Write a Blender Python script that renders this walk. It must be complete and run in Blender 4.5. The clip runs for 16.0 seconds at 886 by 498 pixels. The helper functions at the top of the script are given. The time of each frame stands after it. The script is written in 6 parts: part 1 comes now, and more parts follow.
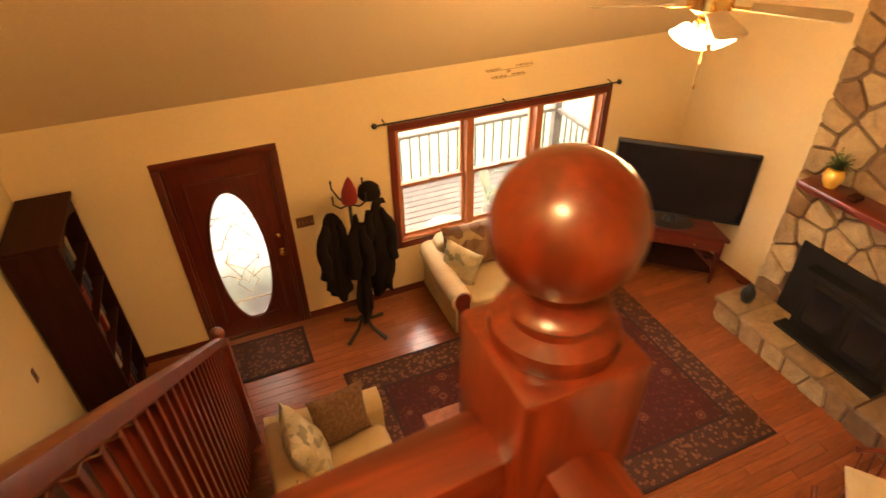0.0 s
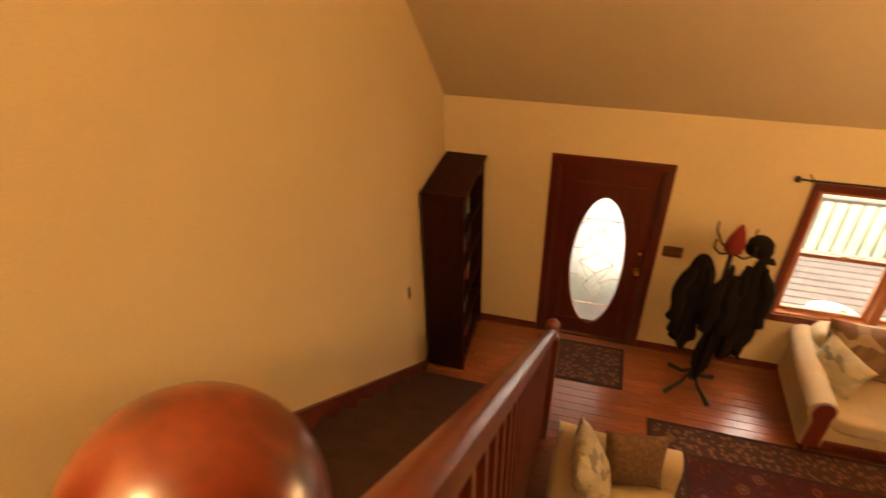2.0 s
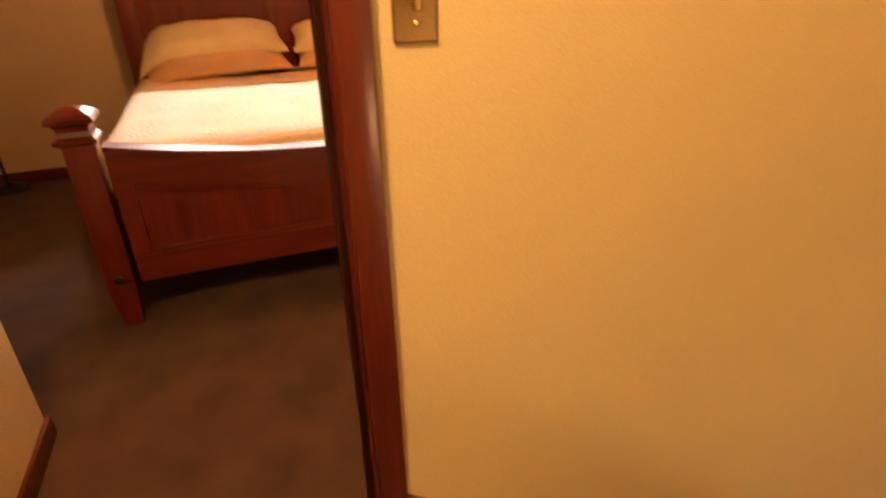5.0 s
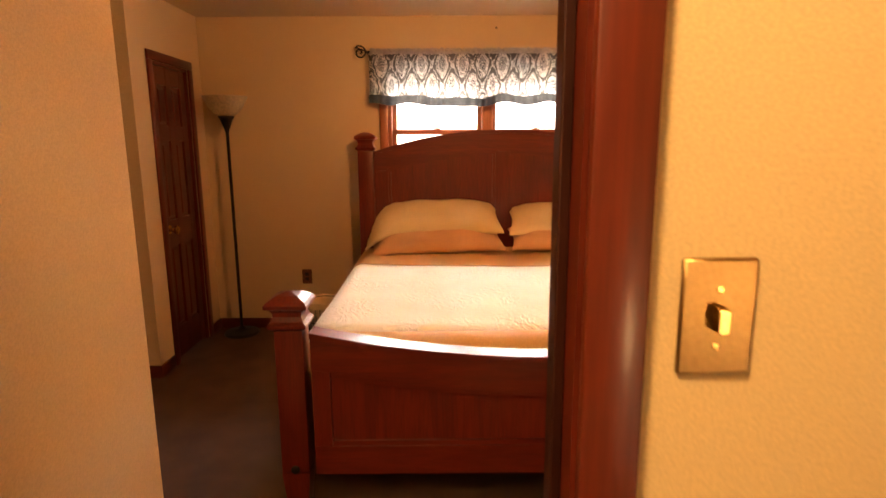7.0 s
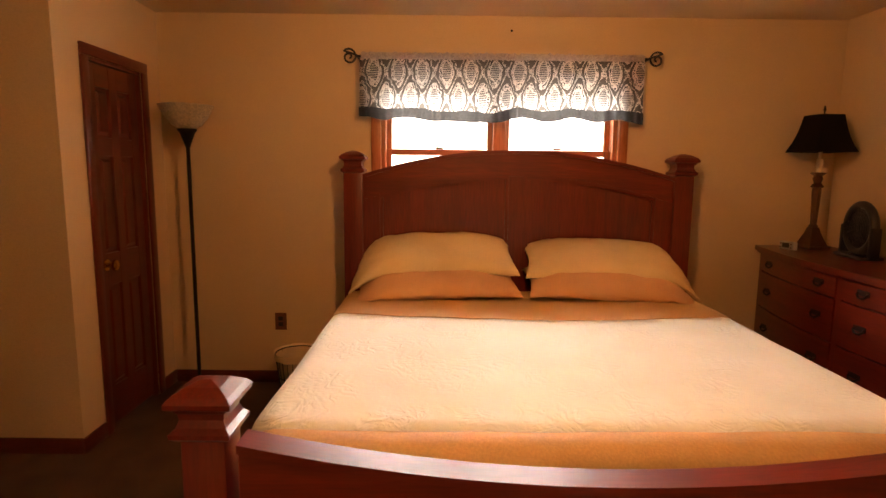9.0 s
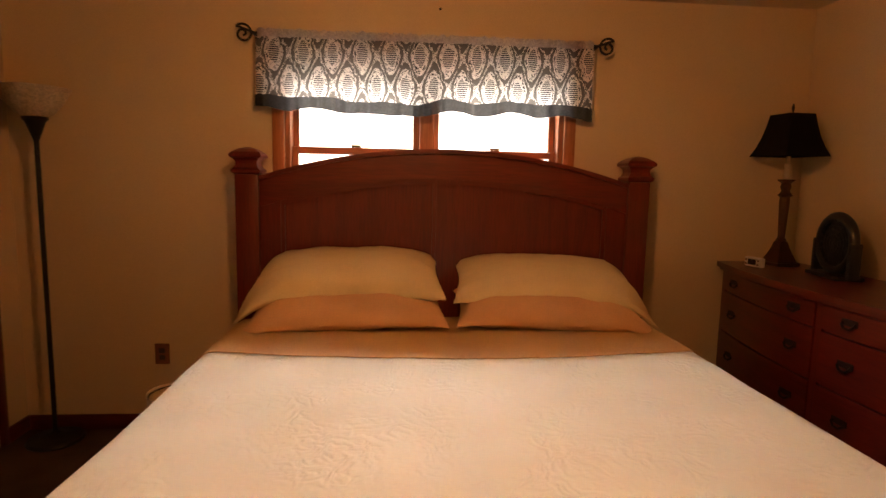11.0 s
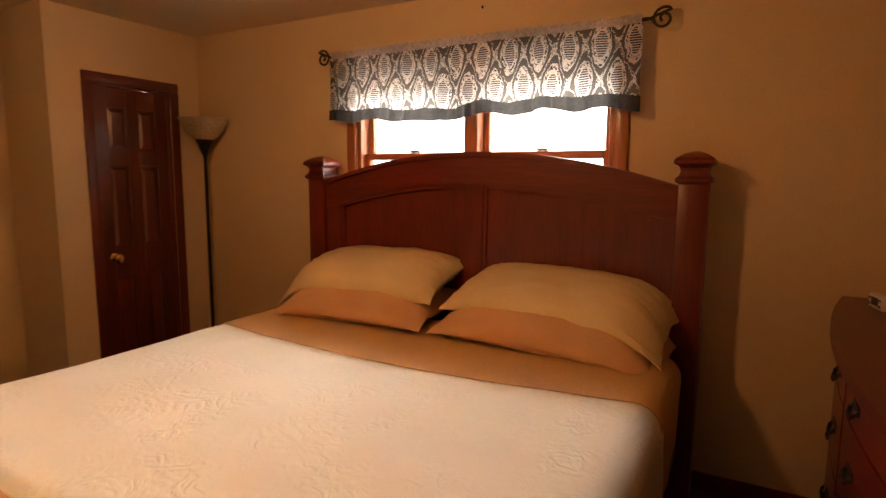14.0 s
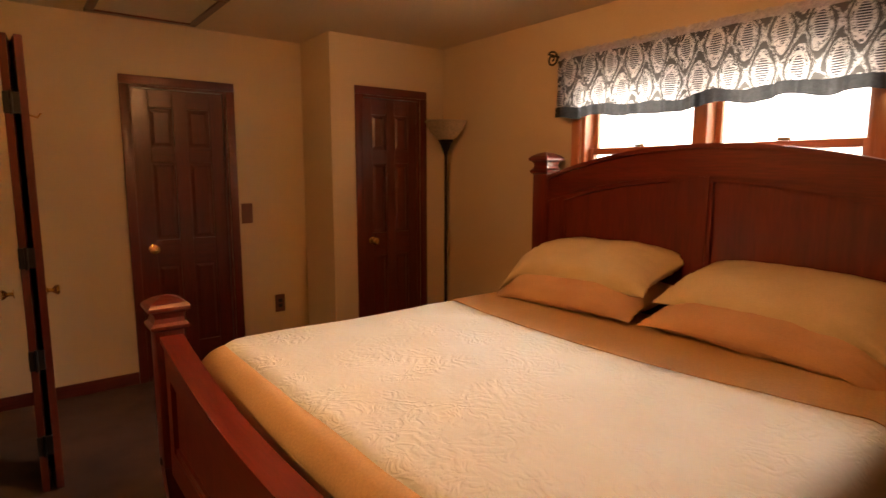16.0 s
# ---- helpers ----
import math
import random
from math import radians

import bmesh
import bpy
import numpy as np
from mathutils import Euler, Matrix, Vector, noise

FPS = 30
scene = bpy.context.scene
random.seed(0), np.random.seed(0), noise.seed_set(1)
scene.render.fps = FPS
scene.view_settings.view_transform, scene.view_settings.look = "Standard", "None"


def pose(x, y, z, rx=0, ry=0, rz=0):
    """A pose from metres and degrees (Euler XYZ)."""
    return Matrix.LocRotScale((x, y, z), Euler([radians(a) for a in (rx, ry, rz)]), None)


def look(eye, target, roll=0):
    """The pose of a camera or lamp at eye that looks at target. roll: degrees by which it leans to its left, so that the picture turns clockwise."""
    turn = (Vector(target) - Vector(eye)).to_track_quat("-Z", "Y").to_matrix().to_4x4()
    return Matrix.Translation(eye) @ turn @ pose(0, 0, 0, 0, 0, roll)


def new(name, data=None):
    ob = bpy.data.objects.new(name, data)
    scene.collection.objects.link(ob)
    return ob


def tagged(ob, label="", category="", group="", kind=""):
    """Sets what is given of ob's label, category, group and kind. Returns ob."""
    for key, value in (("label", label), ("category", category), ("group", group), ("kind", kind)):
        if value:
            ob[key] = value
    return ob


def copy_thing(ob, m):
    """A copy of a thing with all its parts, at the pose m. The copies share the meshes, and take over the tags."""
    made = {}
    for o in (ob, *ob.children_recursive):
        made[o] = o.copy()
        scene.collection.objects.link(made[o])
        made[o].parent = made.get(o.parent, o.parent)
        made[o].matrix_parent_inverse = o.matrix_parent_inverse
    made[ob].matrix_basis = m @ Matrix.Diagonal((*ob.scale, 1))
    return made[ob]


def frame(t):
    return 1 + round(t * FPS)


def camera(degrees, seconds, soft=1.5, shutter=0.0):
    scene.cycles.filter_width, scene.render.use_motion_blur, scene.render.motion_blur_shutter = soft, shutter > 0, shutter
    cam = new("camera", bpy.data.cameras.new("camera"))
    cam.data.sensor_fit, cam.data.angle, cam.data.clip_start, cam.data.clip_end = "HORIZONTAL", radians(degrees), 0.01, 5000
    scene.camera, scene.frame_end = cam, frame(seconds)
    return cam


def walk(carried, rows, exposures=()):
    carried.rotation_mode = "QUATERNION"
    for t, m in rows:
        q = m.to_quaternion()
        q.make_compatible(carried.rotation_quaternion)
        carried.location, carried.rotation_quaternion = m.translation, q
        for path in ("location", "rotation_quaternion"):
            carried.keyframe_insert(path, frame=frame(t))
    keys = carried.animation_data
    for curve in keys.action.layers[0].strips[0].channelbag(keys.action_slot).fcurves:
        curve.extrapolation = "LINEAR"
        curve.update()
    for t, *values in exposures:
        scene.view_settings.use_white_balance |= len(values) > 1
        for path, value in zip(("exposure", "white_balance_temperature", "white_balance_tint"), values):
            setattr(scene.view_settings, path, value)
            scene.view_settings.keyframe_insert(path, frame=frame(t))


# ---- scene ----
cam = camera(76.2, 16.0, 1.5, 0.5)
PATH = [
    (0, (-1.129, 0.678, 1.309), (-0.512, 2.169, 0.128), -0.94),
    (0.5, (-1.24, 0.731, 1.328), (-0.735, 2.271, 0.157), -0.58),
    (1, (-1.328, 0.780, 1.300), (-1.051, 2.391, 0.147), -0.6),
    (1.5, (-1.318, 0.79, 1.322), (-1.450, 2.422, 0.172), -1.45),
    (2, (-1.386, 0.801, 1.319), (-1.865, 2.372, 0.177), -1.42),
    (2.5, (-1.473, 0.778, 1.298), (-2.166, 2.269, 0.160), -1.15),
    (3, (-1.555, 0.713, 1.317), (-2.422, 2.106, 0.173), -0.76),
    (3.3, (-1.624, 0.651, 1.326), (-2.583, 1.979, 0.177), -0.10),
    (3.5, (-1.616, 0.632, 1.338), (-2.660, 1.902, 0.199), -0.78),
    (4, (-1.621, 0.603, 1.416), (-2.877, 1.654, 0.268), -1.68),
    (4.5, (-1.701, 0.581, 1.541), (-3.138, 1.363, 0.39), -1.4),
    (5, (-1.825, 0.561, 1.387), (-3.501, 1.184, 0.492), -1.5),
    (5.2, (-1.883, 0.575, 1.399), (-3.618, 1.125, 0.57), -1.2),
    (7.3, (-2.305, 0.590, 1.534), (-4.276, 0.564, 1.200), -0.30),
    (7.5, (-2.388, 0.576, 1.545), (-4.362, 0.540, 1.223), -0.20),
    (8, (-2.579, 0.575, 1.545), (-4.554, 0.542, 1.234), 0.14),
    (10.3, (-3.315, 0.676, 1.368), (-5.298, 0.806, 1.143), 1.0),
    (10.5, (-3.35, 0.709, 1.378), (-5.331, 0.863, 1.148), 1.0),
    (11, (-3.533, 0.817, 1.446), (-5.512, 0.973, 1.201), 1.2),
    (11.5, (-3.692, 1.067, 1.445), (-5.675, 1.177, 1.208), 1.3),
    (12, (-3.81, 1.384, 1.473), (-5.795, 1.368, 1.23), 1.1),
    (12.5, (-3.998, 1.647, 1.473), (-5.967, 1.403, 1.221), 0.9),
    (13, (-4.099, 1.931, 1.474), (-6.024, 1.451, 1.225), 0.7),
    (13.5, (-4.041, 2.161, 1.514), (-5.846, 1.341, 1.252), 0.4),
    (14, (-3.912, 2.368, 1.48), (-5.646, 1.405, 1.223), 0.4),
    (14.5, (-3.855, 2.55, 1.473), (-5.468, 1.396, 1.218), 0.3),
    (15, (-3.789, 2.618, 1.484), (-5.228, 1.255, 1.217), -0.1),
    (15.5, (-3.702, 2.597, 1.479), (-5.047, 1.141, 1.207), 0.0),
    (16, (-3.824, 2.549, 1.461), (-5.03, 0.977, 1.193), -0.0),
]

EXPO = [(0.0, 1.55, 7350, 14), (0.5, 1.36, 7350, 15), (1.0, 1.22, 7400, 17), (1.5, 1.25, 7400, 16), (2.0, 1.3, 7350, 14), (2.5, 1.34, 7350, 13), (3.5, 1.34, 7350, 13), (5.2, 1.1, 7400, 13), (7.3, 0.96, 7450, 17), (8.2, 1.06, 7450, 17), (10.3, 0.22, 7250, 15), (12.0, 0.22, 7250, 15), (14.0, 0.34, 7250, 15), (15.0, 0.4, 7250, 14), (16.0, 0.42, 7250, 14)]
walk(cam, [(t, look(eye, target, roll)) for t, eye, target, roll in PATH], EXPO)

# ---- world, sun, lamps ----
sky_world = bpy.data.worlds.new("sky")
scene.world = sky_world
sky_world.use_nodes = True
wn = sky_world.node_tree
sky = wn.nodes.new("ShaderNodeTexSky")
sky.sky_type, sky.sun_disc = "NISHITA", False
sky.sun_elevation, sky.sun_rotation = radians(57), radians(130)
wn.links.new(sky.outputs[0], wn.nodes["Background"].inputs[0])
wn.nodes["Background"].inputs[1].default_value = 0.15


def lamp(name, kind, m, energy, color, size=0.1, size_y=None):
    data = bpy.data.lights.new(name, kind)
    data.energy, data.color = energy, color
    if kind == "AREA":
        data.size = size
        if size_y:
            data.shape, data.size_y = "RECTANGLE", size_y
    elif kind == "SUN":
        data.angle = radians(0.6)
    else:
        data.shadow_soft_size = size
    ob = new(name, data)
    ob.matrix_world = m
    return ob


WARM = (1.0, 0.62, 0.28)
DAY = (1.0, 0.95, 0.88)
lamp("sun", "SUN", look((0, 0, 10), (-5.0, 4.0, 0)), 3.5, (1.0, 0.95, 0.86))
# daylight in the window openings
lamp("bedroom_window_light", "AREA", look((-10.0, 0.96, 3.75), (-6.74, 0.96, 1.75)), 1400, (0.95, 0.95, 0.95), 4.0, 2.2)
lamp("front_window_light", "AREA", look((1.55, 6.3, -0.1), (1.3, 4.4, -2.4)), 30, DAY, 2.6, 1.2)
# ceiling lamps
lamp("landing_light", "POINT", pose(-1.96, 0.08, 2.62), 90, (1.0, 0.64, 0.29), 0.15)
lamp("fan_light", "POINT", pose(1.37, 3.02, 0.30), 68, WARM, 0.3)
lamp("bedroom_light", "POINT", pose(-4.75, 0.88, 2.28), 28, (1.0, 0.49, 0.195), 0.09)

# ---- materials ----
MATS = {}


def base_mat(name, rough=0.6, metal=0.0):
    m = bpy.data.materials.new(name)
    m.use_nodes = True
    b = m.node_tree.nodes["Principled BSDF"]
    b.inputs["Roughness"].default_value = rough
    b.inputs["Metallic"].default_value = metal
    MATS[name] = m
    return m, m.node_tree, b


def coords(nt, scale, kind="Object"):
    c = nt.nodes.new("ShaderNodeTexCoord")
    mp = nt.nodes.new("ShaderNodeMapping")
    mp.inputs["Scale"].default_value = scale
    nt.links.new(c.outputs[kind], mp.inputs[0])
    return mp.outputs[0]


def noise_node(nt, vec, scale, detail=4, dist=0.0):
    n = nt.nodes.new("ShaderNodeTexNoise")
    n.inputs["Scale"].default_value, n.inputs["Detail"].default_value, n.inputs["Distortion"].default_value = scale, detail, dist
    nt.links.new(vec, n.inputs["Vector"])
    return n.outputs["Fac"]


def ramp(nt, fac, stops):
    r = nt.nodes.new("ShaderNodeValToRGB")
    e = r.color_ramp.elements
    while len(e) < len(stops):
        e.new(0.5)
    for el, (p, c) in zip(e, stops):
        el.position, el.color = p, (*c, 1)
    nt.links.new(fac, r.inputs[0])
    return r.outputs[0]


def mixc(nt, fac, a, b, mode="MIX"):
    m = nt.nodes.new("ShaderNodeMix")
    m.data_type, m.blend_type = "RGBA", mode
    for sock, v in ((m.inputs[0], fac), (m.inputs[6], a), (m.inputs[7], b)):
        if hasattr(v, "is_linked"):
            nt.links.new(v, sock)
        else:
            sock.default_value = v if isinstance(v, (int, float)) else (*v, 1)
    return m.outputs[2]


def bump(nt, b, height, strength, dist=0.01):
    n = nt.nodes.new("ShaderNodeBump")
    n.inputs["Strength"].default_value, n.inputs["Distance"].default_value = strength, dist
    nt.links.new(height, n.inputs["Height"])
    nt.links.new(n.outputs[0], b.inputs["Normal"])


def mottled(name, c1, c2, rough=0.6, metal=0.0, scale=6.0, fine=90.0, strength=0.15, dist=0.004, kind="Object"):
    """Two scales of variation and a fine relief."""
    m, nt, b = base_mat(name, rough, metal)
    v = coords(nt, (1, 1, 1), kind)
    a = noise_node(nt, v, scale, 5)
    f = noise_node(nt, v, fine, 3)
    col = ramp(nt, a, [(0.3, c1), (0.7, c2)])
    dark = ramp(nt, f, [(0.3, (0.88, 0.88, 0.88)), (0.7, (1.05, 1.05, 1.05))])
    nt.links.new(mixc(nt, 1.0, col, dark, "MULTIPLY"), b.inputs["Base Color"])
    bump(nt, b, f, strength, dist)
    return m


def wood(name, c1, c2, rough, axis, coat=0.0, ring=14.0, spread=0.0):
    """Stained wood, its grain along the axis 0, 1 or 2."""
    m, nt, b = base_mat(name, rough)
    sc = [1.0, 1.0, 1.0]
    sc[axis] = 0.07
    v = coords(nt, sc)
    g = noise_node(nt, v, ring, 6, 1.2)
    f = noise_node(nt, v, ring * 9, 4)
    col = ramp(nt, g, [(0.25, c1), (0.5, tuple((p + q) / 2 for p, q in zip(c1, c2))), (0.75, c2)])
    streak = ramp(nt, f, [(0.35, (0.72, 0.68, 0.66)), (0.65, (1.06, 1.06, 1.06))])
    out = mixc(nt, 0.8, col, streak, "MULTIPLY")
    if spread:
        info = nt.nodes.new("ShaderNodeObjectInfo")
        tone = ramp(nt, info.outputs["Random"], [(0.0, (1 - spread,) * 3), (1.0, (1 + spread * 0.6,) * 3)])
        out = mixc(nt, 1.0, out, tone, "MULTIPLY")
    nt.links.new(out, b.inputs["Base Color"])
    b.inputs["Coat Weight"].default_value = coat
    b.inputs["Coat Roughness"].default_value = 0.18
    bump(nt, b, f, 0.12, 0.002)
    return m


def plain(name, c, rough=0.5, metal=0.0):
    return mottled(name, tuple(x * 0.9 for x in c), tuple(min(1, x * 1.08) for x in c), rough, metal, 9, 160, 0.05)


mottled("wall_paint", (0.68, 0.53, 0.29), (0.74, 0.58, 0.33), 0.75, 0, 0.8, 220, 0.1, 0.002)
mottled("ceiling_paint", (0.60, 0.47, 0.30), (0.64, 0.505, 0.325), 0.85, 0, 0.9, 150, 0.25, 0.004)
mottled("bedroom_paint", (0.60, 0.45, 0.27), (0.66, 0.50, 0.31), 0.75, 0, 0.8, 220, 0.1, 0.002)
RED1, RED2 = (0.075, 0.008, 0.004), (0.155, 0.020, 0.008)
for i, ax in enumerate("xyz"):
    wood("cherry_" + ax, RED1, RED2, 0.38, i, 0.35)
    wood("bedwood_" + ax, (0.095, 0.009, 0.005), (0.165, 0.017, 0.008), 0.34, i, 0.3)
    wood("oak_" + ax, (0.048, 0.006, 0.003), (0.215, 0.030, 0.010), 0.29, i, 0.42, 20)
    wood("winwood_" + ax, (0.30, 0.10, 0.035), (0.44, 0.16, 0.06), 0.4, i, 0.2)
    wood("dark_" + ax, (0.020, 0.0045, 0.0028), (0.040, 0.009, 0.005), 0.6, i, 0.0)
    wood("doorwood_" + ax, (0.072, 0.010, 0.005), (0.125, 0.018, 0.008), 0.3, i, 0.4)
wood("floorboard", (0.20, 0.055, 0.02), (0.34, 0.11, 0.04), 0.3, 0, 0.3, 10, 0.22)
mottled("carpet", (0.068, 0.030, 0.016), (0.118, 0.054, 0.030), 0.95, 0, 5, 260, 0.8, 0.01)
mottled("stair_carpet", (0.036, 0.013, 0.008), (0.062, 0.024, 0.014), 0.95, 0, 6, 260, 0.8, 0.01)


def embossed(name, c1, c2):
    """Quilted cloth with raised leafy medallions."""
    m, nt, b = base_mat(name, 0.85)
    v = coords(nt, (1, 1, 1))
    col = ramp(nt, noise_node(nt, v, 3, 5), [(0.3, c1), (0.7, c2)])
    nt.links.new(col, b.inputs["Base Color"])
    vo = nt.nodes.new("ShaderNodeTexVoronoi")
    vo.inputs["Scale"].default_value, vo.inputs["Randomness"].default_value = 3.2, 0.5
    nt.links.new(v, vo.inputs["Vector"])
    wv = nt.nodes.new("ShaderNodeMath")
    wv.operation = "SINE"
    mul = nt.nodes.new("ShaderNodeMath")
    mul.operation = "MULTIPLY_ADD"
    mul.inputs[1].default_value = 48
    nt.links.new(vo.outputs["Distance"], mul.inputs[0])
    tw = noise_node(nt, v, 11, 3, 1.5)
    tw2 = nt.nodes.new("ShaderNodeMath")
    tw2.operation = "MULTIPLY"
    tw2.inputs[1].default_value = 22
    nt.links.new(tw, tw2.inputs[0])
    nt.links.new(tw2.outputs[0], mul.inputs[2])
    nt.links.new(mul.outputs[0], wv.inputs[0])
    patch = ramp(nt, noise_node(nt, v, 4.5, 2), [(0.42, (0, 0, 0)), (0.58, (1, 1, 1))])
    h = mixc(nt, patch, (0.5, 0.5, 0.5), wv.outputs[0])
    fine = noise_node(nt, v, 45, 5, 0.5)
    bump(nt, b, mixc(nt, 0.55, h, fine), 0.45, 0.006)
    return m


embossed("coverlet", (0.66, 0.66, 0.55), (0.72, 0.73, 0.63))
mottled("tan_sheet", (0.50, 0.31, 0.13), (0.58, 0.37, 0.17), 0.7, 0, 3, 120, 0.2, 0.003)
mottled("pillow_cream", (0.66, 0.52, 0.30), (0.73, 0.59, 0.36), 0.75, 0, 4, 260, 0.06, 0.003)
mottled("pillow_peach", (0.57, 0.33, 0.175), (0.64, 0.385, 0.21), 0.75, 0, 4, 260, 0.06, 0.003)
plain("black_metal", (0.010, 0.008, 0.007), 0.5, 0.3)
plain("bronze", (0.11, 0.050, 0.022), 0.38, 0.8)
# stair edges far paler than the treads: caught light put into the colour
plain("carpet_nose_lit", (0.30, 0.19, 0.115), 0.95)
plain("black_plastic", (0.012, 0.012, 0.013), 0.35)
plain("brass", (0.75, 0.52, 0.22), 0.25, 1.0)
plain("antique_brass", (0.30, 0.19, 0.08), 0.32, 1.0)
plain("chrome", (0.7, 0.68, 0.64), 0.2, 1.0)
plain("brown_plate", (0.16, 0.055, 0.028), 0.5)
plain("white_plastic", (0.75, 0.73, 0.68), 0.4)
plain("cream_fabric", (0.60, 0.50, 0.32), 0.9)
plain("dark_cloth", (0.010, 0.007, 0.006), 1.0)
for nm in ("dark_cloth", "dark_x", "dark_y", "dark_z"):
    MATS[nm].node_tree.nodes["Principled BSDF"].inputs["Specular IOR Level"].default_value = 0.15


def glass(name):
    m, nt, b = base_mat(name, 0.02)
    b.inputs["Transmission Weight"].default_value = 1.0
    b.inputs["IOR"].default_value = 1.45
    return m


glass("clear_glass")


# ---- mesh helpers ----
def box(bm, lo, hi, bev=0.0, seg=1):
    r = bmesh.ops.create_cube(bm, size=1.0)
    vs = r["verts"]
    for v in vs:
        v.co = Vector([(lo[i] + hi[i]) / 2 + v.co[i] * (hi[i] - lo[i]) for i in range(3)])
    if bev:
        es = {e for v in vs for e in v.link_edges}
        bmesh.ops.bevel(bm, geom=list(es), offset=bev, segments=seg, affect="EDGES", profile=0.5)
    return bm


def quad_prism(bm, pts, axis, a, b):
    """A polygon in the plane across the axis, drawn out from a to b. pts are the other two coordinates in order."""
    def full(p, d):
        c = list(p)
        c.insert(axis, d)
        return Vector(c)
    v0 = [bm.verts.new(full(p, a)) for p in pts]
    v1 = [bm.verts.new(full(p, b)) for p in pts]
    bm.faces.new(v0)
    bm.faces.new(v1[::-1])
    for i in range(len(pts)):
        j = (i + 1) % len(pts)
        bm.faces.new((v0[j], v0[i], v1[i], v1[j]))
    bmesh.ops.recalc_face_normals(bm, faces=bm.faces[:])
    return bm


def lathe(bm, profile, centre=(0, 0, 0), seg=24, sides=None):
    """Turn a profile of (radius, height) round the z axis."""
    n = sides or seg
    off = math.pi / n if sides else 0
    k = 1 / math.cos(math.pi / n) if sides else 1
    rings = []
    for r, z in profile:
        rings.append([bm.verts.new((centre[0] + r * k * math.cos(off + 2 * math.pi * i / n), centre[1] + r * k * math.sin(off + 2 * math.pi * i / n), centre[2] + z)) for i in range(n)])
    for a, b in zip(rings, rings[1:]):
        for i in range(n):
            j = (i + 1) % n
            bm.faces.new((a[i], a[j], b[j], b[i]))
    bm.faces.new(rings[0][::-1])
    bm.faces.new(rings[-1])
    return bm


def tube(bm, pts, r, seg=8):
    """A round bar through the points."""
    pts = [Vector(p) for p in pts]
    rings = []
    for i, p in enumerate(pts):
        d = (pts[min(i + 1, len(pts) - 1)] - pts[max(i - 1, 0)]).normalized()
        u = d.orthogonal().normalized() if i == 0 else (u - d * u.dot(d)).normalized()
        w = d.cross(u)
        rr = r[i] if isinstance(r, (list, tuple)) else r
        rings.append([bm.verts.new(p + (u * math.cos(2 * math.pi * k / seg) + w * math.sin(2 * math.pi * k / seg)) * rr) for k in range(seg)])
    for a, b in zip(rings, rings[1:]):
        for i in range(seg):
            j = (i + 1) % seg
            bm.faces.new((a[i], a[j], b[j], b[i]))
    bm.faces.new(rings[0][::-1])
    bm.faces.new(rings[-1])
    return bm


def soft_box(bm, lo, hi, puff=0.5, n=10, power=4.0):
    """A cushion: a box with rounded, swollen sides."""
    r = bmesh.ops.create_cube(bm, size=2.0)
    bmesh.ops.subdivide_edges(bm, edges=list({e for v in r["verts"] for e in v.link_edges}), cuts=n, use_grid_fill=True)
    c = [(lo[i] + hi[i]) / 2 for i in range(3)]
    h = [(hi[i] - lo[i]) / 2 for i in range(3)]
    for v in bm.verts:
        p = v.co
        ln = (abs(p.x) ** power + abs(p.y) ** power + abs(p.z) ** power) ** (1 / power)
        q = p / ln
        v.co = Vector([c[i] + h[i] * q[i] for i in range(3)])
    return bm


def smooth(ob, angle=40):
    for p in ob.data.polygons:
        p.use_smooth = True
    ob.data.set_sharp_from_angle(angle=radians(angle))
    return ob


def finish(bm, name):
    me = bpy.data.meshes.new(name)
    bm.to_mesh(me)
    bm.free()
    return me


def part(name, bm, material, parent, label="", sm=True):
    ob = new(name, finish(bm, name))
    ob.data.materials.append(MATS[material])
    ob.parent = parent
    if sm:
        smooth(ob)
    if label:
        tagged(ob, label)
    return ob


def thing(name, m, label, category, group="", kind=""):
    ob = new(name)
    ob.empty_display_size = 0.1
    ob.matrix_world = m
    return tagged(ob, label, category, group, kind)


def solid(name, bm, material, label, category, group="", kind="", sm=True):
    ob = new(name, finish(bm, name))
    ob.data.materials.append(MATS[material])
    if sm:
        smooth(ob)
    return tagged(ob, label, category, group, kind)


def structure(name, boxes, material, label, bev=0.0):
    bm = bmesh.new()
    for lo, hi in boxes:
        box(bm, lo, hi, bev)
    return solid(name, bm, material, label, name.split("_")[0], kind="structure", sm=bev > 0)


# ---- plan ----
XL, XB = -2.755, -6.74          # stair wall, bedroom window wall
YF, YD, YC, YR = 5.43, -1.75, -1.25, 3.19   # front wall, bedroom door wall, closet wall, dresser wall
ZF, ZC = -2.91, 2.455           # lower floor, bedroom ceiling
XR = 3.98                       # fireplace wall
DY0, DY1 = -0.12, 0.744          # bedroom doorway
T = 0.12
HX, HY = -3.632, -0.188           # corner of the short entry wall
SL = 1.10                       # slope of the great room ceiling
RY = 1.2                        # ridge
YB = -2.6                       # back of the loft
ZEAVE = -0.393
ZRIDGE = ZEAVE + SL * (YF - RY)


def ceil_z(y):
    return ZEAVE + SL * (YF - y) if y > RY else ZRIDGE - 0.5 * (RY - y)


# stair wall with the bedroom doorway
structure("wall_stair", [((XL - T, DY1, ZF), (XL, YF, ZRIDGE + 0.1)), ((XL - T, YB, ZF), (XL, DY0, ZRIDGE + 0.1)), ((XL - T, DY0, 2.05), (XL, DY1, ZRIDGE + 0.1))], "wall_paint", "cream painted wall beside the stairs")
